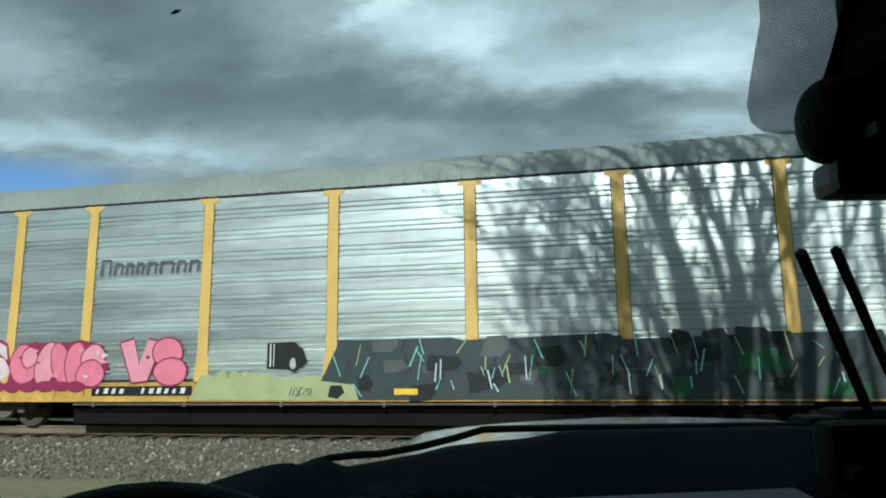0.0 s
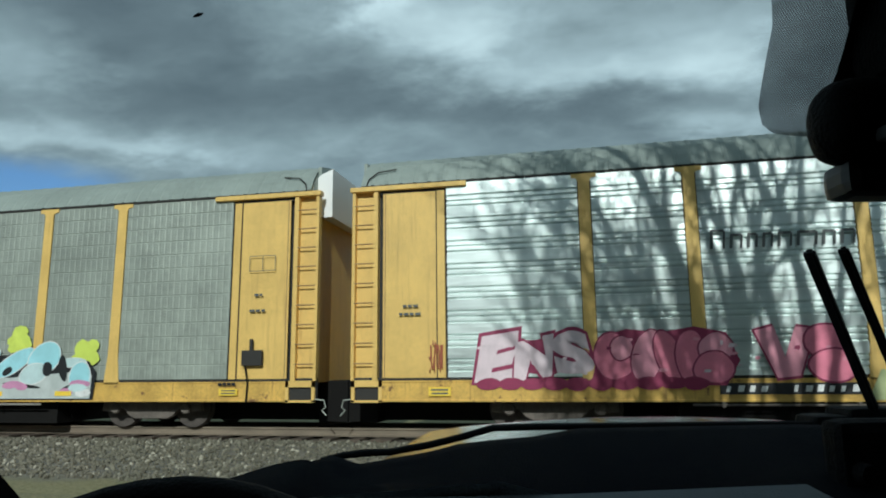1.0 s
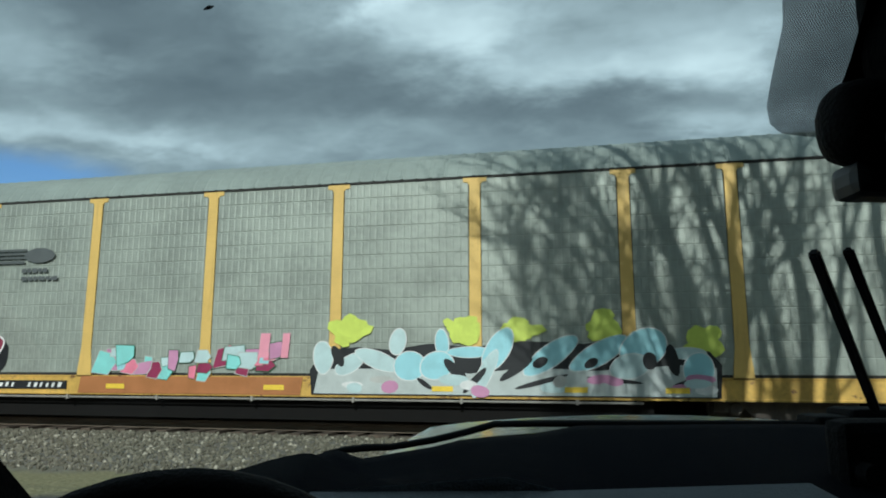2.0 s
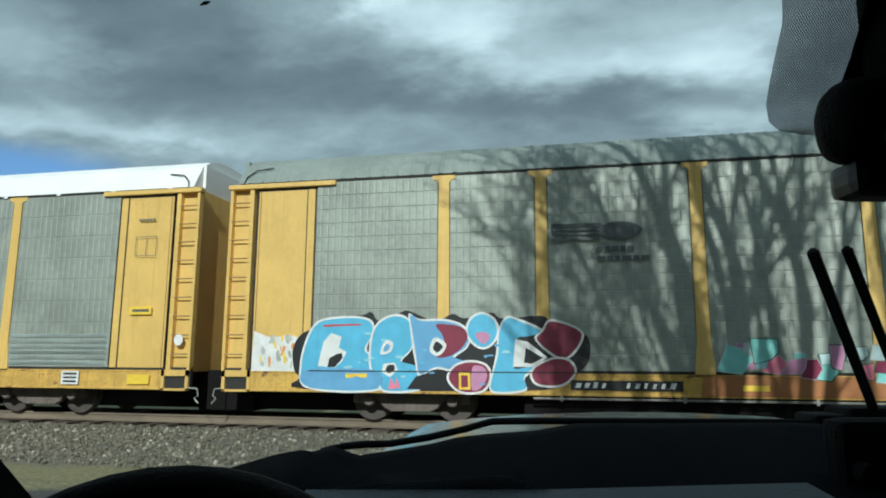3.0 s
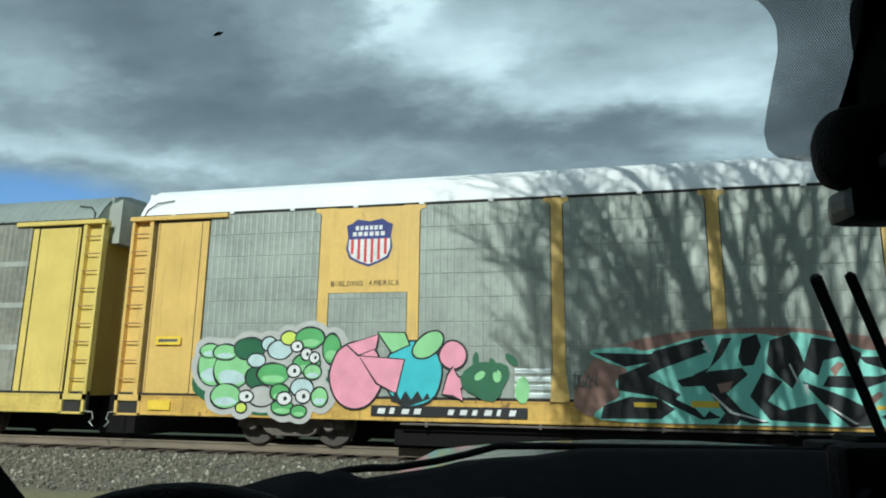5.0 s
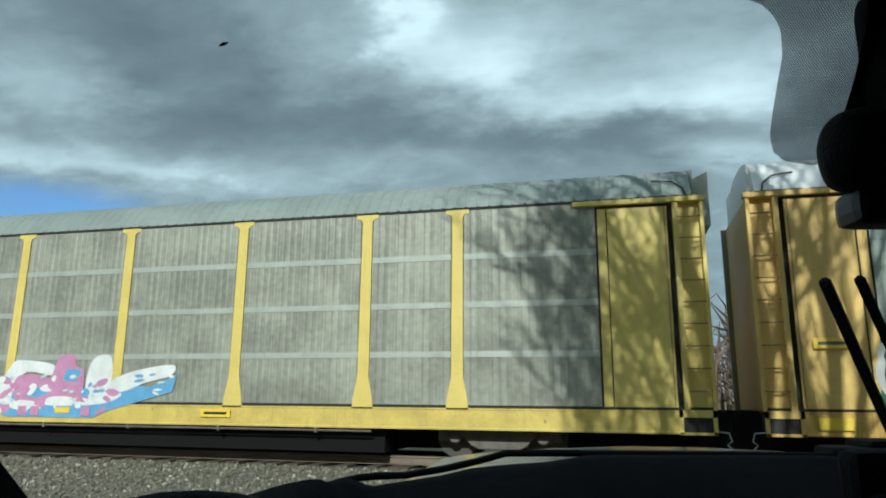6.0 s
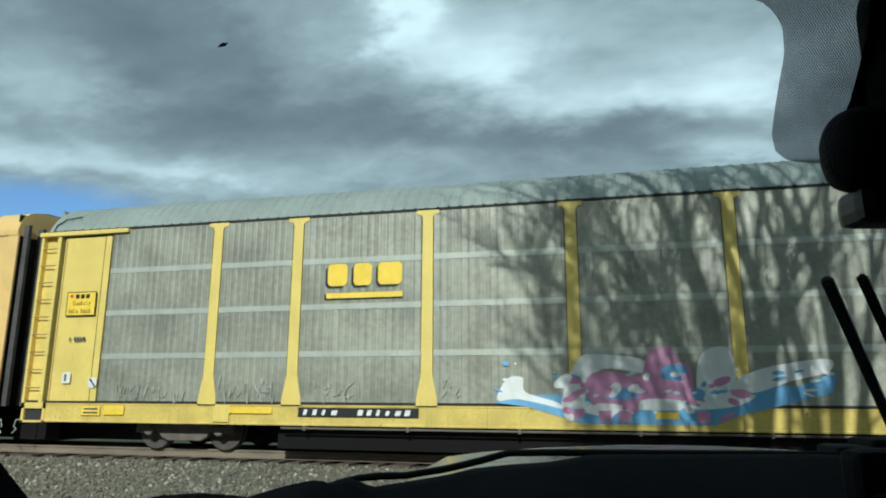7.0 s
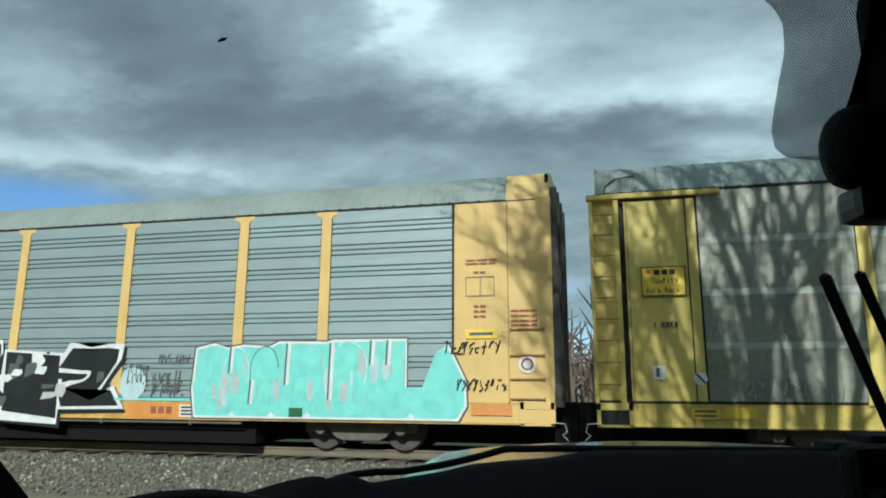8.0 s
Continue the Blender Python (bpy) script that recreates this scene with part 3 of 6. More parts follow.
INKS = dict(rose=(0.74, 0.60, 0.64), pink=(0.78, 0.22, 0.32), plum=(0.28, 0.03, 0.09), sage=(0.42, 0.47, 0.24), black=(0.015, 0.016, 0.018), aqua=(0.28, 0.66, 0.62), teal=(0.045, 0.062, 0.062), aquamint=(0.30, 0.74, 0.62), chalk=(0.40, 0.42, 0.365), chalk_dark=(0.35, 0.37, 0.315), rust=(0.42, 0.17, 0.06), pale=(0.50, 0.54, 0.52), ice=(0.36, 0.66, 0.72),
            white=(0.75, 0.75, 0.73), sky=(0.13, 0.46, 0.68), wine=(0.22, 0.03, 0.06), lime=(0.62, 0.72, 0.12), frost=(0.52, 0.66, 0.66), green=(0.13, 0.42, 0.14), mint=(0.30, 0.62, 0.28),
            forest=(0.03, 0.13, 0.06), candy=(0.80, 0.33, 0.42), cyan=(0.08, 0.50, 0.55), brick=(0.36, 0.11, 0.06), sign=(0.86, 0.60, 0.06), navy=(0.04, 0.05, 0.20), red=(0.60, 0.05, 0.05),
            grey=(0.10, 0.11, 0.11), orange=(0.72, 0.30, 0.08), lilac=(0.56, 0.26, 0.42), brickdust=(0.33, 0.19, 0.15), azure=(0.16, 0.38, 0.62), jade=(0.25, 0.70, 0.62), haze=(0.50, 0.50, 0.47))
DEPTH = {}


def step(car):
    """Each new coat lies a little in front of the last."""
    DEPTH[car.name] = DEPTH.get(car.name, 0) + 1
    return -0.0135 - 0.00014 * DEPTH[car.name]


def coat(name, outline, colour, car, parent=None, label=""):
    y = step(car)
    return part(name, slab(bmesh.new(), outline, y, y + 0.003), ink(colour, INKS[colour]), parent or car, label)


def rect(x0, x1, z0, z1, lean=0.0):
    return [(x0, z0), (x1, z0), (x1 + lean, z1), (x0 + lean, z1)]


def blob(cx, cz, rx, rz, rng, rough=0.08, n=22, turn=0.0):
    k = [1 + rng.uniform(-rough, rough) for _ in range(n)]
    k = [(k[i - 1] + k[i] * 2 + k[(i + 1) % n]) / 4 for i in range(n)]
    out = []
    for i in range(n):
        a = 6.283185 * i / n
        x, z = rx * k[i] * math.cos(a), rz * k[i] * math.sin(a)
        out.append((cx + x * math.cos(turn) - z * math.sin(turn), cz + x * math.sin(turn) + z * math.cos(turn)))
    return out


def glyph(ch, fat):
    cu = bpy.data.curves.new("letter", "FONT")
    cu.body, cu.offset, cu.resolution_u, cu.fill_mode = ch, fat, 3, "FRONT"
    ob = bpy.data.objects.new("letter", cu)
    me = bpy.data.meshes.new_from_object(ob)
    pts = [v.co.copy() for v in me.vertices]
    faces = [tuple(f.vertices) for f in me.polygons]
    bpy.data.objects.remove(ob)
    bpy.data.curves.remove(cu)
    bpy.data.meshes.remove(me)
    return pts, faces


def smooth(pts, n=4):
    """A closed curve through the corners of an outline."""
    out, k = [], len(pts)
    for i in range(k):
        a, b, c, d = pts[i - 1], pts[i], pts[(i + 1) % k], pts[(i + 2) % k]
        for j in range(n):
            t = j / n
            out.append(tuple(0.5 * (2 * q + (r - p) * t + (2 * p - 5 * q + 4 * r - w) * t * t + (3 * q - p - 3 * r + w) * t ** 3) for p, q, r, w in zip(a, b, c, d)))
    return out


def letter(ch, x0, x1, z0, z1, colour, car, parent, fat=0.0, lean=0.0, turn=0.0, name="letter", grow=0.0, wobble=0.0):
    """One flat letter fitted into a box."""
    pts, faces = glyph(ch, fat)
    ax, bx_ = min(p.x for p in pts), max(p.x for p in pts)
    az, bz = min(p.y for p in pts), max(p.y for p in pts)
    x0, x1, z0, z1 = x0 - grow, x1 + grow, z0 - grow, z1 + grow
    y = step(car)
    bm = bmesh.new()
    cx, cz = (x0 + x1) / 2, (z0 + z1) / 2
    vs = []
    for p in pts:
        x = x0 + (p.x - ax) / (bx_ - ax) * (x1 - x0) - cx
        z = z0 + (p.y - az) / (bz - az) * (z1 - z0) - cz
        x += lean * z + wobble * (x1 - x0) * math.sin(4.2 * z + 2.1 * cx) * 0.5
        z += wobble * (z1 - z0) * math.sin(3.1 * x + 1.7 * cx) * 0.6
        vs.append(bm.verts.new((cx + x * math.cos(turn) - z * math.sin(turn), y, cz + x * math.sin(turn) + z * math.cos(turn))))
    for f in faces:
        try:
            bm.faces.new([vs[i] for i in f])
        except ValueError:
            pass
    bmesh.ops.recalc_face_normals(bm, faces=bm.faces)
    for f in bm.faces:
        f.normal_update()
        if f.normal.y > 0:
            f.normal_flip()
    return part(name, bm, ink(colour, INKS[colour]), parent)


def piece(car, text, x0, x1, z0, z1, fills, rim, rng, fat=0.055, rim_grow=0.05, shadow=None, label=""):
    """Fat spray-painted letters with a rim."""
    base = None
    n = len(text)
    w = (x1 - x0) / n
    spots = []
    for i, ch in enumerate(text):
        a = x0 + i * w - 0.03 * w + rng.uniform(-0.03, 0.03)
        b = a + w * 1.04
        spots.append((ch, a, b, z0 + rng.uniform(-0.04, 0.04), z1 + rng.uniform(-0.10, 0.06), rng.uniform(-0.08, 0.08)))
    base = coat("graffiti", blob((x0 + x1) / 2, (z0 + z1) / 2, (x1 - x0) * 0.47, (z1 - z0) * 0.36, rng, 0.15, 40), shadow or rim, car, None, label)
    for ch, a, b, c, d, turn in spots:
        if shadow:
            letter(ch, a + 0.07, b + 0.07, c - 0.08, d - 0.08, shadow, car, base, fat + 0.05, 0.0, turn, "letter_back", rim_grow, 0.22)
        letter(ch, a, b, c, d, rim, car, base, fat + 0.035, 0.0, turn, "letter_rim", rim_grow, 0.22)
    for i, (ch, a, b, c, d, turn) in enumerate(spots):
        letter(ch, a, b, c, d, fills[i % len(fills)], car, base, fat, 0.0, turn, "letter_fill", 0.0, 0.22)
        for k in range(3):
            cx, cz = rng.uniform(a, b), rng.uniform(c + 0.1, d - 0.1)
            coat("highlight", blob(cx, cz, 0.05, 0.03, rng, 0.3, 9), fills[(i + 1) % len(fills)], car, base)
    return base


def plate(car, x0, x1, z0, z1, rng, back="black", fore="white", groups=((0.04, 0.36, 4), (0.50, 0.96, 6))):
    """A number board whose characters are plain bars."""
    p = coat("number_board", rect(x0, x1, z0, z1), back, car)
    h = z1 - z0
    for a, b, n in groups:
        w = (b - a) / n
        for i in range(n):
            s = x0 + (x1 - x0) * (a + i * w)
            coat("mark", rect(s, s + (x1 - x0) * w * rng.uniform(0.30, 0.62), z0 + h * 0.22, z1 - h * rng.uniform(0.18, 0.3), 0.03), fore, car, p)
    return p


def decal(car, x0, x1, z0, z1, back, fore, lines, label=""):
    d = coat("decal", rect(x0, x1, z0, z1), back, car, None, label)
    h = (z1 - z0) / (lines * 2 + 1)
    for i in range(lines):
        coat("mark", rect(x0 + 0.12 * (x1 - x0), x1 - 0.12 * (x1 - x0), z0 + h * (2 * i + 1), z0 + h * (2 * i + 2)), fore, car, d)
    return d


def framed(car, x0, x1, z0, z1, rng):
    """A stencilled data panel: thin frame and unreadable lines."""
    t = 0.012
    d = coat("stencil_frame", rect(x0, x1, z1 - t, z1), "grey", car)
    for r in (rect(x0, x1, z0, z0 + t), rect(x0, x0 + t, z0, z1), rect(x1 - t, x1, z0, z1), rect((x0 + x1) / 2, (x0 + x1) / 2 + t, z0, z1)):
        coat("stencil_frame", r, "grey", car, d)
    return d


def stencil(car, x0, z, widths, h=0.05, colour="grey"):
    first = None
    x = x0
    for w in widths:
        o = coat("stencil_mark", rect(x, x + w, z, z + h), colour, car, first)
        first = first or o
        x += w + 0.025
    return first


def scribble(car, x0, x1, z0, z1, rng, colour="black", n=7, r=0.012):
    """A quick spray-can tag: a row of crossing strokes that cannot be read."""
    y = step(car)
    bm = bmesh.new()
    w, h = (x1 - x0) / n, z1 - z0
    for k in range(n):
        cx = x0 + w * k
        for _ in range(rng.choice((2, 2, 3))):
            a = (cx + rng.uniform(0.0, 0.5) * w, z0 + rng.choice((0.0, 0.1, 0.5, 0.9)) * h)
            b = (cx + rng.uniform(0.4, 1.1) * w, z0 + rng.choice((0.1, 0.5, 0.9, 1.0)) * h)
            m = ((a[0] + b[0]) / 2 + rng.uniform(-0.3, 0.3) * w, (a[1] + b[1]) / 2 + rng.uniform(-0.2, 0.2) * h)
            tube(bm, [(a[0], y, a[1]), (m[0], y, m[1]), (b[0] + 0.002, y, b[1] + 0.002)], r, 4)
    return part("tag", bm, ink(colour, INKS[colour]), car)


def shard(x, z, w, h, rng):
    """An uneven five-cornered patch."""
    w, h = w / 2, h / 2
    u = lambda: rng.uniform(0.6, 1.15)
    return [(x - w * u(), z - h * u()), (x + w * 0.4 * u(), z - h * u()), (x + w * u(), z - h * 0.1 * u()), (x + w * 0.7 * u(), z + h * u()), (x - w * 0.8 * u(), z + h * u())]


def swell(pts, grow):
    """The outline pushed out from its middle."""
    cx, cz = sum(p[0] for p in pts) / len(pts), sum(p[1] for p in pts) / len(pts)
    return [(cx + (x - cx) * (1 + grow / max(0.15, math.hypot(x - cx, z - cz))), cz + (z - cz) * (1 + grow / max(0.15, math.hypot(x - cx, z - cz)))) for x, z in pts]


def rimmed(car, pts, colour, rim, root, grow=0.035, name="shape"):
    """A painted shape with a rim round it."""
    big = swell(pts, grow)
    o = coat(name + "_rim", big, rim, car, root)
    coat(name, pts, colour, car, root or o)
    return root or o


def graffiti_first(car):
    rng = random.Random(1)
    plate(car, 6.97, 9.40, 0.70, 0.90, rng)
    piece(car, "ENS", 2.65, 4.75, 0.98, 1.86, ["rose"], "plum", rng, 0.07, 0.06, None, "pale pink bubble letters with dark magenta rim")
    b = coat("graffiti", [(4.75, 1.0), (4.95, 1.75), (5.4, 1.9), (6.0, 1.82), (6.6, 1.92), (7.15, 1.8), (7.35, 1.3), (7.1, 0.86), (5.0, 0.86)], "plum", car, None, "pink bubble shapes with dark magenta rim")
    for cx, cz, rx, rz, turn, c in ((5.15, 1.40, 0.36, 0.42, 0.2, "pink"), (5.30, 1.55, 0.20, 0.22, 0.0, "candy"), (5.75, 1.38, 0.26, 0.48, -0.25, "candy"), (6.12, 1.40, 0.22, 0.46, 0.2, "pink"), (6.50, 1.42, 0.24, 0.46, -0.1, "pink"), (6.95, 1.52, 0.30, 0.28, 0.3, "candy"), (6.90, 1.18, 0.34, 0.28, 0.1, "pink")):
        rimmed(car, blob(cx, cz, rx, rz, rng, 0.10, 18, turn), c, "plum", b, 0.03, "bubble")
    b = rimmed(car, [(7.62, 1.82), (7.95, 1.9), (8.10, 1.35), (8.30, 1.88), (8.62, 1.84), (8.32, 1.02), (7.95, 0.98)], "candy", "plum", None, 0.05, "bubble")
    for cx, cz, rx, rz in ((8.78, 1.62, 0.34, 0.30), (8.86, 1.20, 0.40, 0.28)):
        rimmed(car, blob(cx, cz, rx, rz, rng, 0.08, 18), "pink", "plum", b, 0.035, "bubble")
    for i in range(14):
        coat("highlight", shard(rng.uniform(5.0, 9.1), rng.uniform(1.1, 1.75), rng.uniform(0.06, 0.2), rng.uniform(0.02, 0.08), rng), rng.choice(("rose", "plum", "candy")), car, b)
    for x in np.arange(2.8, 7.0, 0.42):
        coat("paint_drip", blob(x, 0.90, 0.24, 0.12, rng, 0.2, 14), "plum", car)
    coat("painted_area", [(9.35, 0.60), (13.3, 0.60), (13.2, 1.02), (12.3, 1.10), (11.6, 1.04), (10.9, 1.13), (10.2, 1.05), (9.6, 1.12)], "sage", car, None, "flat sage-green paint over the sill")
    scribble(car, 11.6, 12.1, 0.68, 0.86, rng, "grey", 7, 0.010)
    for i in range(3):
        coat("paint_patch", blob(10.1 + i * 0.28, 1.10, 0.13, 0.10, rng, 0.2, 12), "sage", car)
    b = coat("graffiti_block", [(11.10, 1.24), (11.55, 1.22), (11.72, 1.16), (12.0, 1.36), (11.9, 1.62), (11.7, 1.78), (11.10, 1.76)], "black", car, None, "black painted block with white highlights")
    coat("highlight", rect(11.16, 11.19, 1.28, 1.74), "white", car, b)
    coat("highlight", rect(11.24, 11.26, 1.28, 1.74), "white", car, b)
    coat("highlight", blob(11.68, 1.34, 0.07, 0.10, rng, 0.4, 9), "haze", car, b)
    d = coat("graffiti", [(12.3, 0.98), (12.55, 1.5), (12.7, 1.78), (15.0, 1.80), (15.2, 1.74), (18.0, 1.82), (18.2, 1.7), (22.6, 1.78), (22.8, 1.2), (22.7, 0.60), (13.1, 0.60), (13.0, 0.9)], "teal", car, None, "dark grey-green painted letters with turquoise edges")
    for i in range(55):
        x, z = rng.uniform(12.6, 22.4), rng.uniform(0.72, 1.7)
        coat("colour_patch", shard(x, z, rng.uniform(0.3, 0.8), rng.uniform(0.2, 0.5), rng), rng.choice(("black", "black", "grey", "forest", "teal", "teal")), car, d)
    for i in range(60):
        x, z, w = rng.uniform(12.5, 22.4), rng.uniform(0.65, 1.5), rng.uniform(0.015, 0.035)
        ln, lean = rng.uniform(0.15, 0.5), rng.uniform(-0.2, 0.2)
        coat("edge_stroke", [(x, z), (x + w, z), (x + w + lean, z + ln), (x + lean, z + ln)], rng.choice(("aqua", "aqua", "sage", "black", "frost")), car, d)
    decal(car, 13.84, 14.32, 0.70, 0.82, "sign", "sign", 1, "yellow reflective strip")
    # owner's name as plain bars
    x, root = 6.98, None
    for i, w in enumerate((0.26, 0.22, 0.18, 0.18, 0.24, 0.34, 0.22, 0.24)):
        h = 0.36 if i == 0 else 0.27
        for q in (rect(x, x + 0.05, 3.33, 3.33 + h, 0.03), rect(x + w - 0.04, x + w, 3.33, 3.33 + h * 0.9, 0.03), rect(x + 0.04, x + w, 3.33 + h - 0.05, 3.33 + h, 0.0)):
            o = coat("name_bar", q, "grey", car, root)
            root = root or o
        x += w + 0.08
    stencil(car, 1.10, 2.42, (0.08, 0.08, 0.10))
    stencil(car, 1.02, 2.26, (0.07, 0.10, 0.08, 0.12))
    scribble(car, 1.62, 1.92, 1.15, 1.72, rng, "brick", 8, 0.012)
    decal(car, 1.62, 2.06, 0.68, 0.85, "sign", "grey", 2, "yellow warning decal")


def graffiti_second(car):
    rng = random.Random(2)
    coat("paint_patch", [(0.68, 0.98), (1.9, 0.98), (1.88, 1.62), (1.5, 1.72), (1.1, 1.66), (0.70, 1.80)], "white", car, None, "white paint patch on the end panel")
    for i in range(34):
        coat("flaked_spot", blob(rng.uniform(0.74, 1.84), rng.uniform(1.02, 1.68), rng.uniform(0.012, 0.05), rng.uniform(0.03, 0.12), rng, 0.4, 9, rng.uniform(-0.3, 0.3)), rng.choice(("haze", "orange", "sign", "chalk")), car)
    b = coat("graffiti", smooth([(1.64, 1.01), (1.59, 1.4), (1.73, 1.7), (1.99, 1.85), (2.18, 2.03), (2.69, 2.08), (3.08, 2.11), (3.27, 2.17), (3.43, 1.99), (3.83, 2.13), (4.05, 2.19), (4.58, 1.98), (4.94, 2.12), (5.18, 2.03), (5.71, 2.14), (5.92, 2.02), (6.64, 2.07), (6.87, 1.96), (7.4, 1.76), (7.57, 1.57), (7.53, 1.19), (7.31, 0.97), (7.09, 0.8), (6.36, 0.66), (1.93, 0.63), (1.78, 0.86)]), "black", car, None, "blue and burgundy rounded letters with white rim and black shade")
    for outline, c in (
            ([(1.89, 0.7), (1.8, 1.1), (1.88, 1.52), (2.05, 1.88), (2.31, 2.02), (2.95, 2.05), (3.26, 1.96), (3.28, 1.72), (3.14, 1.43), (3.27, 1.28), (3.31, 1.05), (3.47, 0.82), (3.42, 0.65), (2.67, 0.61)], "sky"),
            ([(3.31, 1.02), (3.27, 1.34), (3.34, 1.81), (3.59, 2.04), (3.9, 2.07), (4.12, 1.89), (4.16, 1.63), (4.07, 1.4), (3.89, 1.2), (4.23, 1.09), (4.3, 0.83), (4.22, 0.65), (3.57, 0.63), (3.45, 0.85)], "sky"),
            ([(4.22, 1.23), (4.12, 1.81), (4.08, 2.11), (4.3, 1.99), (4.76, 1.98), (5.09, 1.89), (5.27, 1.69), (5.19, 1.46), (4.95, 1.29), (5.19, 1.19), (5.08, 1.0), (4.63, 1.09), (4.3, 0.94)], "azure"),
            ([(5.52, 2.11), (5.74, 2.0), (5.82, 1.79), (5.73, 1.57), (5.54, 1.47), (5.35, 1.57), (5.24, 1.77), (5.31, 2.0)], "sky"),
            ([(5.84, 1.35), (5.86, 1.74), (6.01, 2.02), (6.27, 1.96), (6.67, 1.77), (6.44, 1.68), (6.21, 1.64), (6.16, 1.35), (6.14, 1.07), (6.5, 1.13), (6.67, 1.18), (6.33, 0.93), (6.36, 0.7), (5.96, 0.63), (5.7, 0.68), (5.75, 1.01)], "sky"),
            ([(6.58, 1.63), (6.71, 1.77), (6.87, 1.96), (7.4, 1.76), (7.32, 1.46), (7.08, 1.27), (6.81, 1.4)], "wine"),
            ([(6.5, 1.04), (6.87, 1.24), (7.17, 1.21), (7.27, 1.01), (7.03, 0.78), (6.58, 0.79)], "wine"),
            ([(4.87, 0.86), (4.99, 1.09), (5.28, 1.18), (5.58, 1.12), (5.67, 0.9), (5.52, 0.65), (5.11, 0.63)], "wine")):
        rimmed(car, smooth(outline), c, "white", b, 0.045, "letter")
    for outline, c, sharp in (
            ([(1.99, 0.66), (1.9, 1.01), (3.31, 1.02), (3.42, 0.68)], "azure", 0),
            ([(2.15, 1.09), (2.26, 1.58), (2.42, 1.75), (2.65, 1.68), (2.59, 1.46), (2.76, 1.37), (2.67, 1.19), (2.52, 1.06)], "white", 1),
            ([(2.36, 1.07), (2.4, 1.25), (2.55, 1.33), (2.66, 1.35), (2.68, 1.25), (2.52, 1.07)], "black", 1),
            ([(3.47, 1.34), (3.57, 1.6), (3.73, 1.56), (3.68, 1.37)], "white", 0),
            ([(3.53, 1.39), (3.59, 1.53), (3.67, 1.5), (3.63, 1.4)], "azure", 0),
            ([(3.51, 0.97), (3.54, 1.14), (3.77, 1.17), (3.84, 1.03), (3.68, 0.88)], "white", 1),
            ([(3.59, 1.01), (3.63, 1.11), (3.75, 1.12), (3.77, 1.03), (3.67, 0.96)], "black", 0),
            ([(4.61, 1.92), (5.09, 1.87), (5.24, 1.69), (5.14, 1.47), (4.89, 1.3), (4.62, 1.28), (4.77, 1.52), (4.73, 1.72)], "wine", 0),
            ([(4.48, 1.4), (4.58, 1.66), (4.82, 1.52), (4.67, 1.3)], "white", 0),
            ([(4.55, 1.45), (4.62, 1.58), (4.75, 1.48), (4.64, 1.37)], "black", 0),
            ([(6.12, 1.1), (6.17, 1.63), (6.41, 1.57), (6.78, 1.28), (6.5, 1.1)], "white", 1),
            ([(6.33, 1.18), (6.37, 1.46), (6.7, 1.27), (6.48, 1.16)], "black", 1),
            ([(4.03, 0.66), (4.21, 0.9), (4.51, 0.99), (4.6, 0.82), (4.38, 0.76), (4.31, 0.65)], "black", 1),
            ([(4.55, 0.88), (4.75, 0.85), (4.8, 0.67), (4.52, 0.66)], "black", 1),
            ([(5.34, 1.09), (5.56, 1.08), (5.62, 0.9), (5.49, 0.69), (5.32, 0.67)], "lilac", 0),
            ([(5.39, 1.71), (5.54, 1.77), (5.69, 1.68), (5.55, 1.53)], "lilac", 0),
            ([(2.75, 0.94), (3.2, 0.95), (3.2, 0.87), (2.75, 0.86)], "sign", 1),
            ([(2.25, 1.92), (3.05, 1.94), (3.05, 1.91), (2.25, 1.88)], "red", 1),
            ([(3.65, 0.65), (3.7, 0.88), (3.78, 0.72), (3.82, 0.88), (3.9, 0.66), (3.82, 0.68), (3.75, 0.65)], "pink", 1),
            ([(5.07, 0.98), (5.29, 0.98), (5.3, 0.66), (5.07, 0.66)], "sign", 1),
            ([(5.11, 0.93), (5.24, 0.93), (5.25, 0.71), (5.12, 0.7)], "wine", 1)):
        coat("inner_shape", outline if sharp else smooth(outline), c, car, b)
    for i in range(26):
        coat("spray_fade", blob(rng.uniform(2.2, 6.2), rng.uniform(0.75, 1.8), rng.uniform(0.03, 0.10), rng.uniform(0.015, 0.03), rng, 0.3, 9), rng.choice(("sky", "azure", "ice")), car, b)
    coat("sill_line", rect(1.95, 7.3, 0.985, 1.005), "black", car)
    plate(car, 7.2, 9.2, 0.68, 0.86, rng)
    # rust-coloured sill with aqua and pink shapes
    r = coat("graffiti", [(9.5, 0.60), (14.7, 0.60), (14.75, 0.96), (9.55, 0.96)], "rust", car, None, "rust-orange, aqua and pink painted shapes")
    for i in range(30):
        x = rng.uniform(9.6, 14.6)
        c = rng.choice(("aqua", "frost", "ice", "lilac", "pink", "plum"))
        rimmed(car, shard(x, rng.uniform(1.05, 1.5), rng.uniform(0.25, 0.6), rng.uniform(0.2, 0.5), rng), c, "forest" if i % 2 else "haze", r, 0.02)
    for x, w in ((13.75, 0.22), (14.25, 0.16)):
        coat("shape", rect(x, x + w, 1.35, 1.85, 0.04), "candy", car, r)
    for x in (10.2, 13.9):
        decal(car, x, x + 0.45, 0.70, 0.80, "sign", "sign", 1)
    # pale letters with blue tops, lime splashes behind
    for x, z in ((15.75, 1.90), (17.95, 1.85), (19.25, 1.86), (20.75, 1.90), (22.5, 1.60)):
        for q in range(3):
            coat("splash", blob(x + rng.uniform(-0.15, 0.15), z + rng.uniform(-0.1, 0.1), 0.26, 0.20, rng, 0.95, 16), "lime", car)
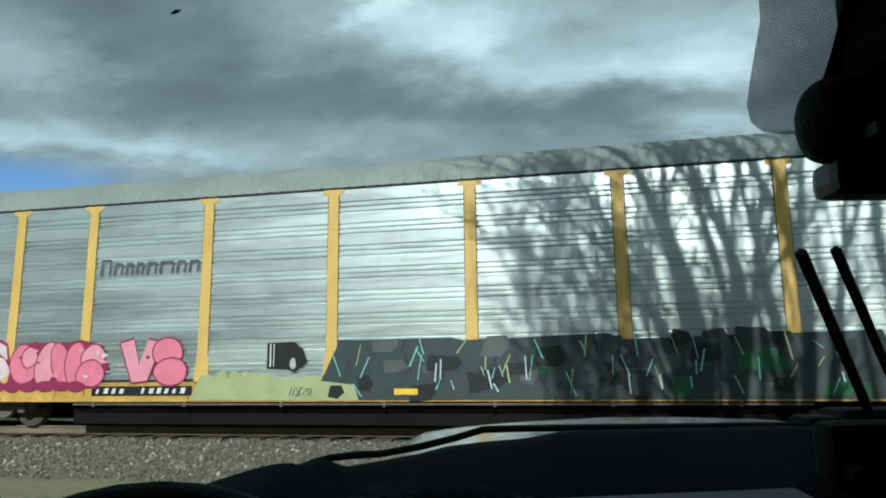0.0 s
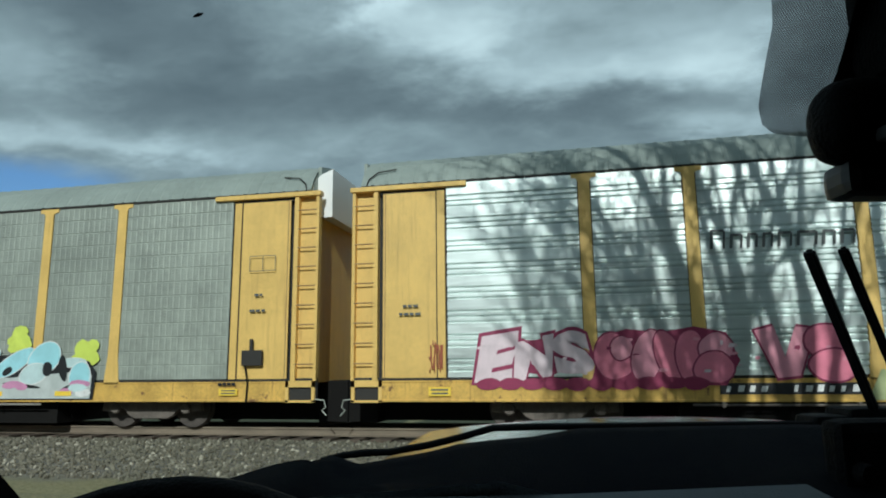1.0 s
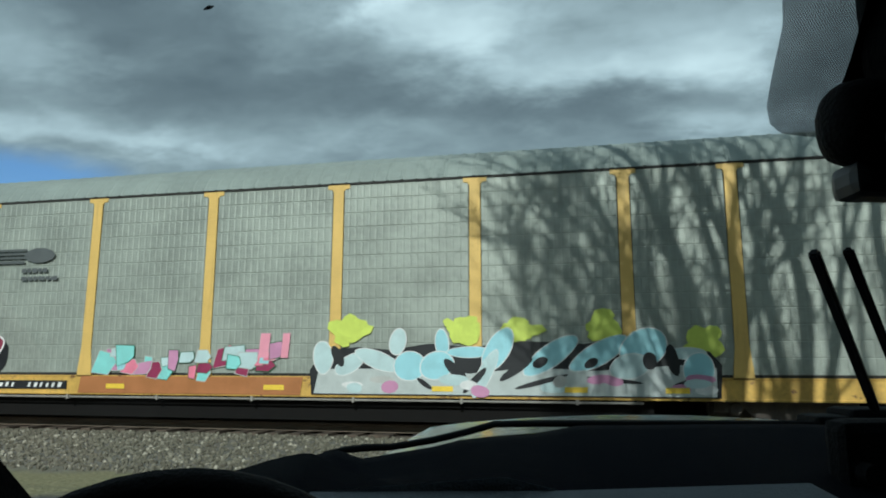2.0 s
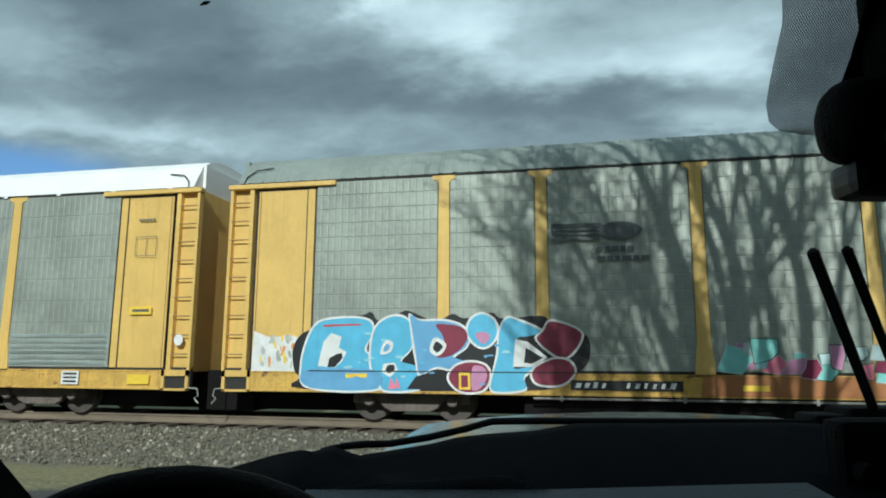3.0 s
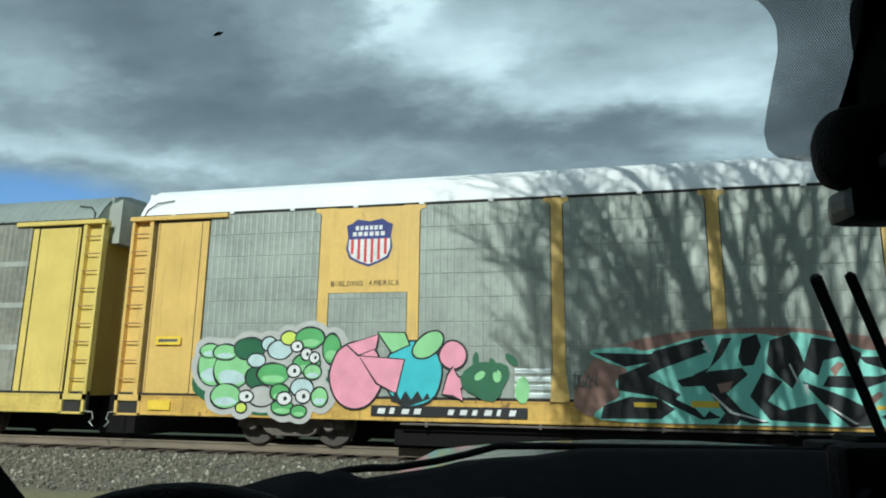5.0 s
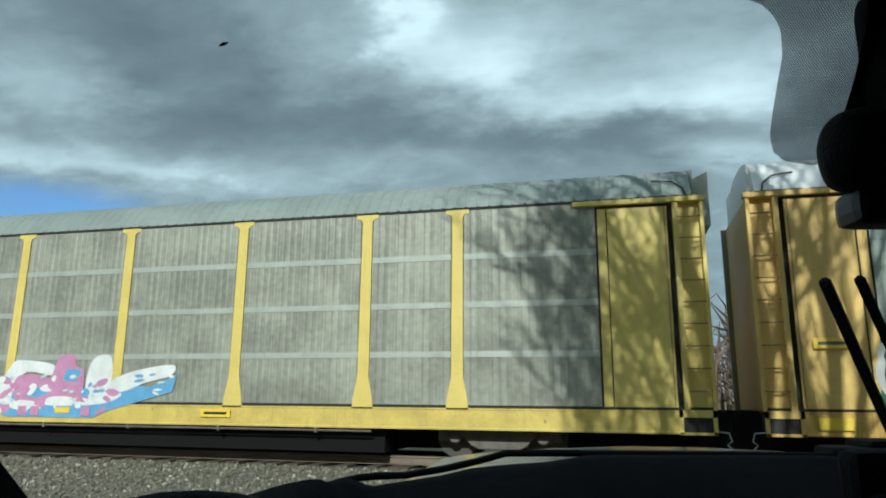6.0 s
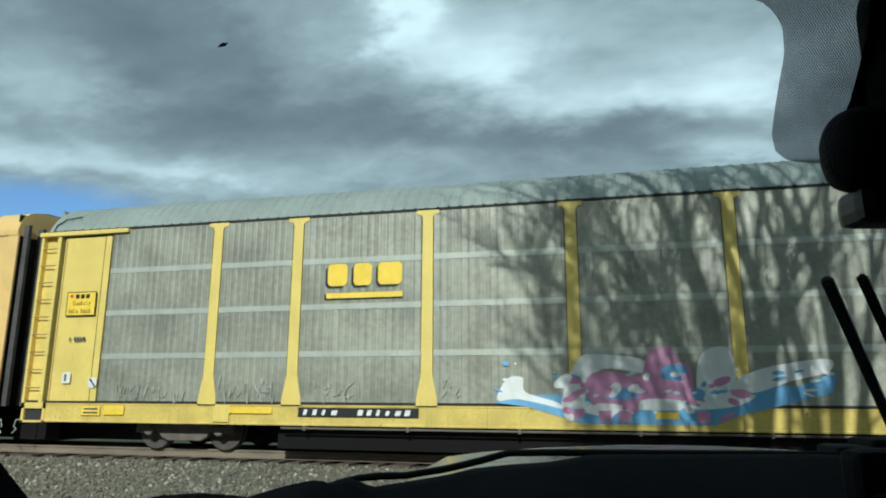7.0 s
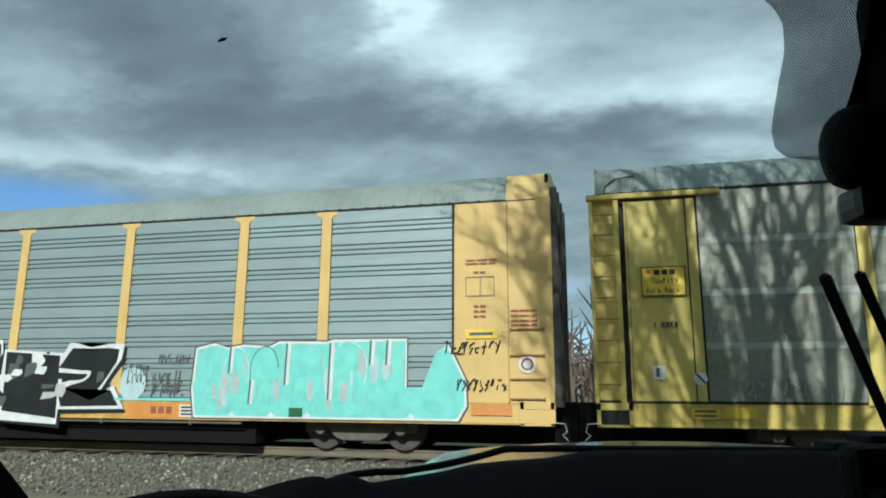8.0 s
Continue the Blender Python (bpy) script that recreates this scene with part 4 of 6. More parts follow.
    base = coat("graffiti", [(14.95, 0.62), (22.75, 0.62), (22.8, 1.2), (22.6, 1.45), (21.9, 1.5), (21.2, 1.72), (20.4, 1.6), (19.2, 1.66), (18.3, 1.55), (17.4, 1.62), (16.6, 1.5), (15.9, 1.56), (15.2, 1.5), (14.9, 1.1)], "black", car, None, "pale grey and light blue flowing letters with black shade and lime splashes")
    coat("letter_base", [(15.0, 0.64), (22.68, 0.64), (22.70, 1.15), (22.3, 1.22), (20.6, 1.1), (19.4, 1.16), (18.2, 1.04), (16.8, 1.14), (15.1, 1.12)], "pale", car, base)
    for cx, cz, rx, rz, turn in ((15.18, 1.35, 0.20, 0.32, 0.1), (15.75, 1.22, 0.34, 0.16, 0.5), (16.35, 1.30, 0.50, 0.16, -0.35), (16.75, 1.66, 0.16, 0.26, -0.2), (17.0, 1.18, 0.32, 0.28, 0.0), (17.65, 1.62, 0.13, 0.28, 0.1),
                                 (17.55, 1.20, 0.34, 0.26, 0.2), (18.2, 1.45, 0.46, 0.10, 0.0), (18.75, 1.50, 0.46, 0.22, 1.0), (18.5, 1.05, 0.5, 0.13, 1.1), (19.75, 1.38, 0.62, 0.20, 0.6), (20.65, 1.42, 0.60, 0.20, 0.5), (21.45, 1.52, 0.44, 0.34, 0.5), (21.2, 1.18, 0.36, 0.22, 0.2), (22.2, 1.42, 0.34, 0.10, 0.0), (22.4, 1.12, 0.26, 0.3, 0.0)):
        rimmed(car, blob(cx, cz, rx, rz, rng, 0.06, 20, turn), rng.choice(("ice", "frost", "ice")), "white", base, 0.02, "letter")
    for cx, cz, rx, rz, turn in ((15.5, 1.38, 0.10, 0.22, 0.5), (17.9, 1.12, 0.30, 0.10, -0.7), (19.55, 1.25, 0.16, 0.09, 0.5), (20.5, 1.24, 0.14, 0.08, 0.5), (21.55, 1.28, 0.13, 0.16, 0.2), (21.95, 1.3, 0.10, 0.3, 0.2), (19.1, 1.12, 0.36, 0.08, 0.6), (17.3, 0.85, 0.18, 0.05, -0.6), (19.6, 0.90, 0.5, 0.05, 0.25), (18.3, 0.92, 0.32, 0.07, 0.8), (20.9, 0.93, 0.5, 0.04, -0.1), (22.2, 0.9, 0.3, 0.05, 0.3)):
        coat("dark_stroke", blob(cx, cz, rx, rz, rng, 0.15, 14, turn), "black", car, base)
    for i in range(16):
        coat("colour_patch", blob(rng.uniform(15.2, 22.5), rng.uniform(0.7, 0.95), rng.uniform(0.08, 0.3), rng.uniform(0.05, 0.12), rng, 0.3, 11), rng.choice(("haze", "frost", "lilac", "white")), car, base)
    for x in (17.45, 20.0, 21.8):
        decal(car, x, x + 0.42, 0.70, 0.80, "sign", "sign", 1)
    # owner's mark as plain bars
    a = coat("name_bar", rect(6.9, 7.8, 3.50, 3.56), "grey", car)
    for z in (3.61, 3.70, 3.79):
        coat("name_bar", rect(6.9, 7.85, z, z + 0.05), "grey", car, a)
    coat("name_bar", blob(8.2, 3.68, 0.42, 0.18, rng, 0.15, 10), "grey", car, a)
    stencil(car, 7.75, 3.28, (0.12, 0.10, 0.14, 0.10, 0.12), 0.10)
    stencil(car, 7.75, 3.10, (0.16, 0.12, 0.10, 0.18, 0.12, 0.16), 0.09)
    framed(car, 26.36, 26.96, 3.28, 3.61, rng)
    stencil(car, 26.5, 2.75, (0.10, 0.06))
    stencil(car, 26.4, 2.42, (0.12, 0.10, 0.08))
    bm = boxes((26.28, 26.74, -0.10, -0.02, 1.30, 1.62), (26.45, 26.52, -0.10, -0.04, 1.60, 1.85), bevel=0.02)
    part("lock_box", bm, M["gap"], car, "dark metal lock box on the end panel")
    part("box_rod", tube(bmesh.new(), [(26.35, -0.06, 1.32), (26.42, -0.05, 0.95), (26.40, -0.05, 0.55)], 0.018, 6), M["black_iron"], car)
    decal(car, 25.78, 26.20, 0.70, 0.84, "sign", "grey", 2, "yellow warning decal")
    stencil(car, 25.75, 0.90, (0.08, 0.08, 0.08, 0.08), 0.06, "black")


def graffiti_third(car):
    rng = random.Random(3)
    # emblem panel
    part("emblem_panel", boxes((4.84, 6.61, -0.006, 0.03, 3.12, TOP_Z - 0.03), bevel=0.006), M["yellow"], car, "ochre panel that carries the shield emblem")
    sh = [(5.22, 4.55), (5.35, 4.60), (5.45, 4.68), (5.73, 4.63), (6.01, 4.68), (6.12, 4.60), (6.24, 4.55), (6.20, 4.30), (6.24, 4.05), (6.16, 3.84), (5.95, 3.74), (5.73, 3.66), (5.51, 3.74), (5.30, 3.84), (5.22, 4.05), (5.26, 4.30)]
    e = coat("emblem", sh, "navy", car, None, "blue, white and red striped shield emblem")
    lower = [(5.28, 4.25), (6.18, 4.25), (6.19, 4.05), (6.12, 3.88), (5.93, 3.78), (5.73, 3.71), (5.53, 3.78), (5.34, 3.88), (5.27, 4.05)]
    coat("emblem_field", lower, "white", car, e)
    for i in range(6):
        x = 5.33 + i * 0.145
        zlow = 3.74 + 0.30 * (abs(x + 0.03 - 5.73) / 0.46) ** 2
        coat("emblem_stripe", rect(x, x + 0.06, zlow, 4.25), "red", car, e)
    for z, a, b in ((4.49, 5.42, 6.04), (4.36, 5.36, 6.10)):
        for i in range(6):
            w = (b - a) / 6
            coat("emblem_mark", rect(a + i * w, a + i * w + w * 0.7, z - 0.045, z + 0.045), "white", car, e)
    x, root = 4.92, None
    for ch in "BUILDING AMERICA":
        if ch != " ":
            o = letter(ch, x, x + (0.075 if ch != "I" else 0.02), 3.26, 3.37, "black", car, root or car, 0.0, name="slogan_letter")
            root = root or o
        x += 0.105 if ch != "I" else 0.05
    # blobs
    g = coat("graffiti", blob(3.55, 1.42, 1.70, 0.80, rng, 0.12, 30), "forest", car, None, "cluster of rounded green blobs with dark rims and pale halo")
    cluster = ((2.33, 1.61, 0.34, 0.41, "mint"), (2.79, 1.56, 0.42, 0.41, "mint"), (2.24, 1.93, 0.22, 0.14, "mint"), (2.60, 1.90, 0.27, 0.15, "mint"), (3.16, 1.97, 0.35, 0.22, "forest"),
               (3.34, 1.38, 0.21, 0.21, "forest"), (3.73, 1.45, 0.35, 0.21, "green"), (3.34, 1.73, 0.19, 0.13, "frost"), (3.61, 2.07, 0.16, 0.14, "frost"), (3.86, 1.95, 0.26, 0.18, "frost"),
               (4.05, 2.19, 0.17, 0.13, "lime"), (4.52, 2.19, 0.30, 0.21, "green"), (5.01, 1.97, 0.18, 0.30, "green"), (4.47, 1.67, 0.30, 0.19, "green"), (4.61, 1.50, 0.18, 0.14, "mint"),
               (4.24, 2.02, 0.12, 0.10, "white"), (4.46, 1.86, 0.11, 0.11, "white"), (4.64, 1.79, 0.10, 0.10, "white"), (4.20, 1.52, 0.14, 0.12, "white"), (2.68, 0.99, 0.33, 0.24, "mint"),
               (3.06, 0.76, 0.11, 0.09, "lime"), (3.50, 1.00, 0.29, 0.20, "haze"), (3.16, 0.99, 0.15, 0.11, "white"), (3.99, 0.78, 0.23, 0.14, "green"), (3.91, 1.08, 0.20, 0.16, "green"),
               (4.02, 0.96, 0.15, 0.12, "white"), (4.35, 0.71, 0.16, 0.11, "green"), (4.40, 1.18, 0.24, 0.18, "frost"), (4.79, 1.00, 0.17, 0.18, "mint"), (4.43, 1.01, 0.15, 0.12, "white"))
    for cx, cz, rx, rz, c in cluster:
        coat("halo", blob(cx, cz, rx + 0.16, rz + 0.15, rng, 0.10), "haze", car, g)
    for cx, cz, rx, rz, c in cluster:
        coat("blob_rim", blob(cx, cz, rx + 0.035, rz + 0.035, rng, 0.06), "black", car, g)
        coat("blob", blob(cx, cz, rx, rz, rng, 0.06), c, car, g)
        if c in ("mint", "green"):
            coat("blob_shade", blob(cx, cz - rz * 0.45, rx * 0.75, rz * 0.35, rng, 0.15), "frost" if c == "mint" else "mint", car, g)
        elif c == "white":
            coat("spot", blob(cx + 0.02, cz, rx * 0.28, rz * 0.4, rng, 0.1, 10), "black", car, g)
    # pink, cyan and leaf shapes
    def duo(pts, colour, root, grow=0.04):
        big = swell(pts, grow)
        o = coat("shape_rim", big, "black", car, root)
        coat("shape", pts, colour, car, root or o)
        return root or o
    r = duo(blob(5.55, 1.45, 0.55, 0.66, rng, 0.05, 26), "candy", None)
    r.name = "graffiti"
    tagged(r, "pink, cyan and green rounded shapes with black rims")
    duo([(5.35, 2.05), (6.0, 2.25), (5.95, 1.98), (5.6, 1.85)], "candy", r)
    duo(blob(6.75, 1.48, 0.58, 0.62, rng, 0.05, 26), "cyan", r)
    duo([(5.62, 1.82), (6.55, 1.75), (6.40, 1.10), (6.0, 1.30)], "candy", r)
    duo([(6.0, 2.30), (6.55, 2.28), (6.65, 2.05), (6.3, 1.90)], "mint", r)
    duo(blob(7.05, 2.05, 0.34, 0.20, rng, 0.05, 20, 0.6), "mint", r)
    duo(blob(7.55, 1.85, 0.26, 0.26, rng, 0.06), "candy", r)
    duo([(7.35, 1.1), (7.45, 1.45), (7.55, 1.6), (7.65, 1.42), (7.85, 1.38), (7.7, 1.2), (7.75, 0.98), (7.55, 1.08)], "candy", r)
    coat("shape_rim", [(6.3, 0.95), (6.4, 1.15), (6.5, 0.98), (6.6, 1.15), (6.72, 0.98), (6.85, 1.15), (6.95, 0.98), (7.05, 1.12), (7.1, 1.0), (6.7, 0.86)], "black", car, r)
    # dark green star cluster
    g2 = coat("graffiti_patch", blob(8.25, 1.40, 0.48, 0.36, rng, 0.35, 18), "forest", car, None, "dark green spiky patch")
    coat("spot", blob(8.08, 1.45, 0.12, 0.07, rng, 0.1, 10, 0.6), "mint", car, g2)
    coat("spot", blob(8.42, 1.45, 0.08, 0.12, rng, 0.1, 10), "mint", car, g2)
    for i in range(3):
        coat("spot", blob(8.0 + 0.35 * i, 1.76 - 0.1 * (i % 2), 0.07, 0.16, rng, 0.2, 8, 0.4 * i), "forest", car, g2)
    coat("shape", blob(8.9, 1.2, 0.14, 0.26, rng, 0.2, 10), "mint", car, g2)
    plate(car, 5.90, 9.0, 0.66, 0.86, rng)
    h = coat("graffiti", smooth([(10.08, 0.75), (10.13, 1.61), (10.77, 2.06), (12.1, 2.3), (13.7, 2.34), (14.9, 2.18), (16.06, 2.04), (16.57, 1.73), (16.81, 1.22), (17.2, 1.15), (17.21, 0.72), (13.25, 0.63)]), "brickdust", car, None, "black interlocking letters with turquoise edges over dusty red spray")
    coat("letter_edge", smooth([(10.16, 1.92), (10.81, 2.0), (11.21, 1.94), (12.14, 2.19), (13.1, 2.24), (13.47, 2.18), (13.77, 2.26), (14.44, 2.12), (14.92, 1.94), (16.09, 2.04), (15.79, 1.78), (15.29, 1.65), (15.64, 1.44), (16.01, 1.26), (15.92, 1.42), (15.97, 1.6), (16.24, 1.69), (16.63, 1.63), (16.74, 1.37), (16.49, 1.14), (17.36, 1.1), (17.71, 0.83), (17.56, 0.68), (16.67, 0.71), (15.01, 0.66), (12.4, 0.64), (10.35, 0.68), (10.42, 0.94), (10.69, 1.11), (10.63, 1.36), (10.83, 1.58), (10.48, 1.72)]), "aquamint", car, h)
    for outline in (
            [(10.26, 1.89), (11.18, 1.86), (11.37, 1.89), (11.36, 1.75), (10.82, 1.67), (10.61, 1.75)],
            [(10.71, 1.22), (10.72, 1.47), (11.39, 1.73), (12.13, 1.95), (12.22, 1.88), (11.48, 1.57), (11.24, 1.46), (11.84, 1.12), (12.38, 0.78), (12.07, 0.75), (11.33, 1.14)],
            [(11.34, 1.92), (12.14, 2.14), (12.22, 2.0), (11.39, 1.78)],
            [(12.29, 1.67), (12.49, 2.11), (12.65, 2.13), (12.46, 1.83), (12.12, 1.48), (12.02, 1.53)],
            [(12.8, 1.83), (12.87, 2.1), (13.08, 2.19), (13.12, 1.99), (13.0, 1.72), (12.84, 1.7)],
            [(11.75, 1.39), (12.3, 1.53), (12.79, 1.59), (12.87, 1.48), (12.52, 1.18), (12.74, 0.92), (13.18, 0.71), (12.88, 0.7), (12.5, 0.86), (12.2, 1.29), (11.83, 1.28)],
            [(13.27, 1.72), (13.33, 2.08), (13.63, 2.18), (13.74, 1.94), (13.81, 1.67), (13.71, 1.54), (13.61, 1.32), (13.41, 1.54)],
            [(13.85, 1.67), (14.02, 2.13), (14.44, 2.04), (14.72, 1.88), (14.64, 1.72), (14.37, 1.83), (14.18, 1.78), (14.07, 1.54)],
            [(14.14, 1.33), (14.25, 1.5), (14.95, 1.49), (15.22, 1.61), (15.15, 1.46), (14.73, 1.32)],
            [(12.96, 1.13), (13.17, 1.51), (13.46, 1.35), (13.24, 1.06), (13.46, 0.94), (13.93, 1.04), (14.14, 0.7), (13.24, 0.77)],
            [(13.81, 1.38), (14.4, 1.12), (14.76, 0.95), (14.83, 0.7), (14.46, 0.69), (14.11, 1.04)],
            [(14.75, 1.83), (15.22, 1.83), (15.98, 2.0), (15.73, 1.83), (15.11, 1.66), (14.85, 1.73)],
            [(15.2, 1.6), (15.38, 1.54), (15.91, 1.19), (16.45, 1.11), (16.67, 0.84), (16.35, 0.7), (16.02, 0.7), (15.54, 1.13)],
            [(15.98, 1.38), (16.0, 1.55), (16.25, 1.62), (16.47, 1.55), (16.54, 1.46), (16.12, 1.37)],
            [(16.18, 1.29), (16.55, 1.39), (16.46, 1.22), (16.3, 1.16)],
            [(16.64, 0.81), (16.82, 0.98), (17.2, 1.0), (17.42, 0.88), (17.5, 0.71), (16.67, 0.7)],
            [(10.38, 0.71), (10.44, 0.93), (10.89, 1.06), (11.34, 1.05), (11.6, 0.89), (11.35, 0.73)],
            [(12.5, 0.81), (12.75, 0.79), (12.64, 0.67), (12.39, 0.67)],
            [(14.99, 0.84), (15.41, 1.05), (15.61, 1.06), (15.11, 0.79)]):
        coat("stroke", swell(outline, 0.045), "black", car, h)
    for outline, c in (
            ([(12.38, 1.34), (12.66, 1.4), (12.58, 1.23), (12.43, 1.18)], "brickdust"),
            ([(14.24, 1.62), (14.38, 1.75), (14.47, 1.7), (14.31, 1.49)], "brickdust"),
            ([(14.8, 1.13), (14.97, 1.25), (15.03, 1.18), (14.84, 1.02)], "brickdust"),
            ([(15.22, 0.82), (15.67, 0.9), (15.85, 0.72), (15.06, 0.68)], "brickdust"),
            ([(12.15, 2.11), (12.21, 2.12), (12.33, 1.89), (12.27, 1.89)], "white"),
            ([(13.58, 1.7), (13.61, 1.71), (13.74, 1.38), (13.7, 1.38)], "white"),
            ([(13.79, 1.35), (13.87, 1.36), (13.87, 1.17), (13.84, 1.17)], "white"),
            ([(11.83, 1.22), (12.36, 1.02), (12.13, 0.76), (11.99, 0.91), (11.66, 1.07)], "aquamint"),
            ([(12.25, 1.18), (12.29, 1.18), (12.62, 0.86), (13.18, 0.72), (13.12, 0.7), (12.56, 0.84)], "white"),
            ([(15.41, 1.4), (15.46, 1.41), (16.0, 0.72), (15.95, 0.72)], "white"),
            ([(14.11, 1.0), (14.15, 1.01), (14.6, 0.7), (14.53, 0.7)], "white"),
            ([(11.92, 1.04), (12.39, 1.04), (12.4, 0.93), (11.93, 0.93)], "sign"),
            ([(14.9, 1.01), (15.32, 1.02), (15.33, 0.95), (14.9, 0.94)], "sign"),
            ([(10.93, 1.0), (11.32, 1.0), (11.33, 0.91), (10.94, 0.92)], "sign"),
            ([(16.67, 0.89), (17.12, 0.9), (17.13, 0.78), (16.67, 0.77)], "orange")):
        coat("fine_shape", outline, c, car, h)
    for z in (1.35, 1.52, 1.69):
        scribble(car, 16.95, 17.75, z, z + 0.12, rng, "grey", 9, 0.009)
    scribble(car, 9.85, 10.3, 1.25, 1.5, rng, "grey", 8, 0.012)
    for z in (1.08, 1.20, 1.32, 1.44, 1.56, 1.68):
        part("bright_slat", boxes((23.35, 25.85, -0.010, 0.01, z, z + 0.07), bevel=0.006), M["shiny"], car)
    for z in (1.05, 1.20, 1.35, 1.50):
        part("bright_slat", boxes((8.75, 9.44, -0.010, 0.01, z, z + 0.09), bevel=0.006), M["shiny"], car)
    # owner's mark on the sill as plain bars
    for i in range(3):
        a = 19.3 + i * 0.32
        coat("sill_mark", rect(a, a + 0.22, 0.70, 0.90), "brick", car)
    decal(car, 24.80, 25.24, 0.66, 0.95, "white", "black", 3, "white data decal on the sill")
    decal(car, 26.45, 26.98, 0.68, 0.88, "sign", "sign", 1, "bright yellow reflective decal")
    decal(car, 26.38, 26.92, 2.17, 2.34, "sign", "grey", 1, "yellow warning decal")
    framed(car, 26.40, 26.92, 3.46, 3.90, rng)
    stencil(car, 26.45, 4.25, (0.06, 0.06, 0.06, 0.06, 0.06))
    decal(car, 0.90, 1.52, 2.06, 2.24, "sign", "grey", 1, "yellow warning decal")
    decal(car, 0.86, 1.40, 0.68, 0.88, "sign", "sign", 1, "bright yellow reflective decal")
    coat("sticker", blob(27.62, 1.62, 0.11, 0.12, rng, 0.02), "white", car)
    part("sill_box", boxes((22.0, 22.35, -0.05, 0.0, 0.66, 0.95), bevel=0.01), M["yellow"], car)


def graffiti_fourth(car):
    rng = random.Random(4)
    root = None
    for x, w in ((7.42, 0.44), (8.00, 0.40), (8.54, 0.52)):
        for dx, col in ((-0.05, "black"), (0.0, "sign")):
            zz = 3.42 + dx * 0.8
            pts = [(x + dx + 0.06, zz), (x + dx + w - 0.06, zz), (x + dx + w, zz + 0.07), (x + dx + w, zz + 0.40), (x + dx + w - 0.06, zz + 0.47), (x + dx + 0.06, zz + 0.47), (x + dx, zz + 0.40), (x + dx, zz + 0.07)]
            o = coat("name_shape", pts, col, car, root, "" if root else "yellow block shapes with dark edge, the owner's mark")
            root = root or o
    coat("name_underline", rect(7.36, 9.08, 3.13, 3.25), "black", car, root)
    coat("name_underline", rect(7.40, 9.08, 3.16, 3.27), "sign", car, root)
    plate(car, 6.88, 9.45, 0.74, 0.93, rng)
    b = coat("graffiti", [(10.95, 1.05), (11.6, 0.98), (12.2, 0.80), (12.6, 0.68), (14.9, 0.68), (15.3, 0.85), (15.9, 1.0), (16.85, 1.25), (16.95, 1.62), (16.3, 1.35), (15.4, 1.45), (14.6, 1.25), (13.2, 1.3), (12.2, 1.2), (11.4, 1.2)], "azure", car, None, "white, pink and blue spray-painted letters")
    for pts, c in (([(11.0, 1.10), (11.2, 1.50), (11.5, 1.52), (11.55, 1.25), (12.1, 1.08), (12.4, 0.9), (12.0, 1.0), (11.4, 1.12)], "white"), ([(12.25, 1.15), (12.55, 1.85), (12.9, 1.95), (13.7, 1.85), (13.75, 1.60), (13.0, 1.68), (12.7, 1.3), (12.6, 0.95)], "white"),
                   ([(13.7, 1.2), (13.8, 1.9), (13.95, 2.05), (14.25, 2.05), (14.35, 1.8), (14.55, 1.7), (14.5, 1.1)], "lilac"), ([(14.65, 1.25), (14.7, 1.85), (14.95, 2.05), (15.25, 1.98), (15.28, 1.4), (15.0, 1.2)], "white"),
                   ([(12.75, 1.1), (12.8, 1.6), (13.7, 1.52), (13.7, 1.05)], "lilac"), ([(13.0, 1.15), (13.1, 1.3), (13.5, 1.32), (13.6, 1.12)], "azure"), ([(14.05, 1.5), (14.1, 1.72), (14.45, 1.72), (14.45, 1.48)], "azure"),
                   ([(15.2, 1.35), (15.6, 1.62), (16.3, 1.78), (16.85, 1.82), (16.8, 1.6), (16.2, 1.45), (15.6, 1.25)], "white"), ([(12.5, 0.95), (13.0, 0.80), (13.5, 0.78), (13.4, 1.0), (12.8, 1.05)], "white"), ([(14.4, 0.95), (15.2, 1.0), (15.6, 1.2), (15.0, 1.25), (14.4, 1.1)], "white"),
                   ([(13.6, 0.95), (14.4, 0.95), (14.3, 1.12), (13.7, 1.12)], "white")):
        coat("shape", smooth(pts), c, car, b)
    for i in range(46):
        x = rng.uniform(12.2, 15.4)
        coat("paint_patch", blob(x, rng.uniform(0.78, 1.68 - 0.12 * abs(x - 13.8)), rng.uniform(0.05, 0.20), rng.uniform(0.03, 0.11), rng, 0.30, 12, rng.uniform(-0.5, 0.9)), rng.choice(("lilac", "lilac", "azure", "white", "white", "frost")), car, b)
    for i in range(40):
        x = rng.uniform(11.0, 16.9)
        coat("paint_fleck", blob(x, 1.15 + 0.10 * abs(x - 13.8) + rng.uniform(-0.28, 0.42), rng.uniform(0.02, 0.12), rng.uniform(0.012, 0.05), rng, 0.35, 9, rng.uniform(-0.4, 0.4)), rng.choice(("white", "frost", "azure", "white")), car, b)
    for x in (12.9, 13.25, 14.6):
        coat("paint_patch", rect(x, x + 0.22, 0.72, 0.92), "lilac", car, b)
    decal(car, 13.9, 14.3, 0.78, 0.90, "sign", "sign", 1)
    for x, w, z, h in ((2.6, 0.5, 1.10, 0.30), (3.3, 0.5, 1.12, 0.24), (5.1, 0.5, 1.12, 0.26), (5.8, 0.5, 1.2, 0.25), (7.4, 0.7, 1.15, 0.3), (9.9, 0.4, 1.15, 0.35)):
        scribble(car, x, x + w, z, z + h, rng, "chalk", 3, 0.008)
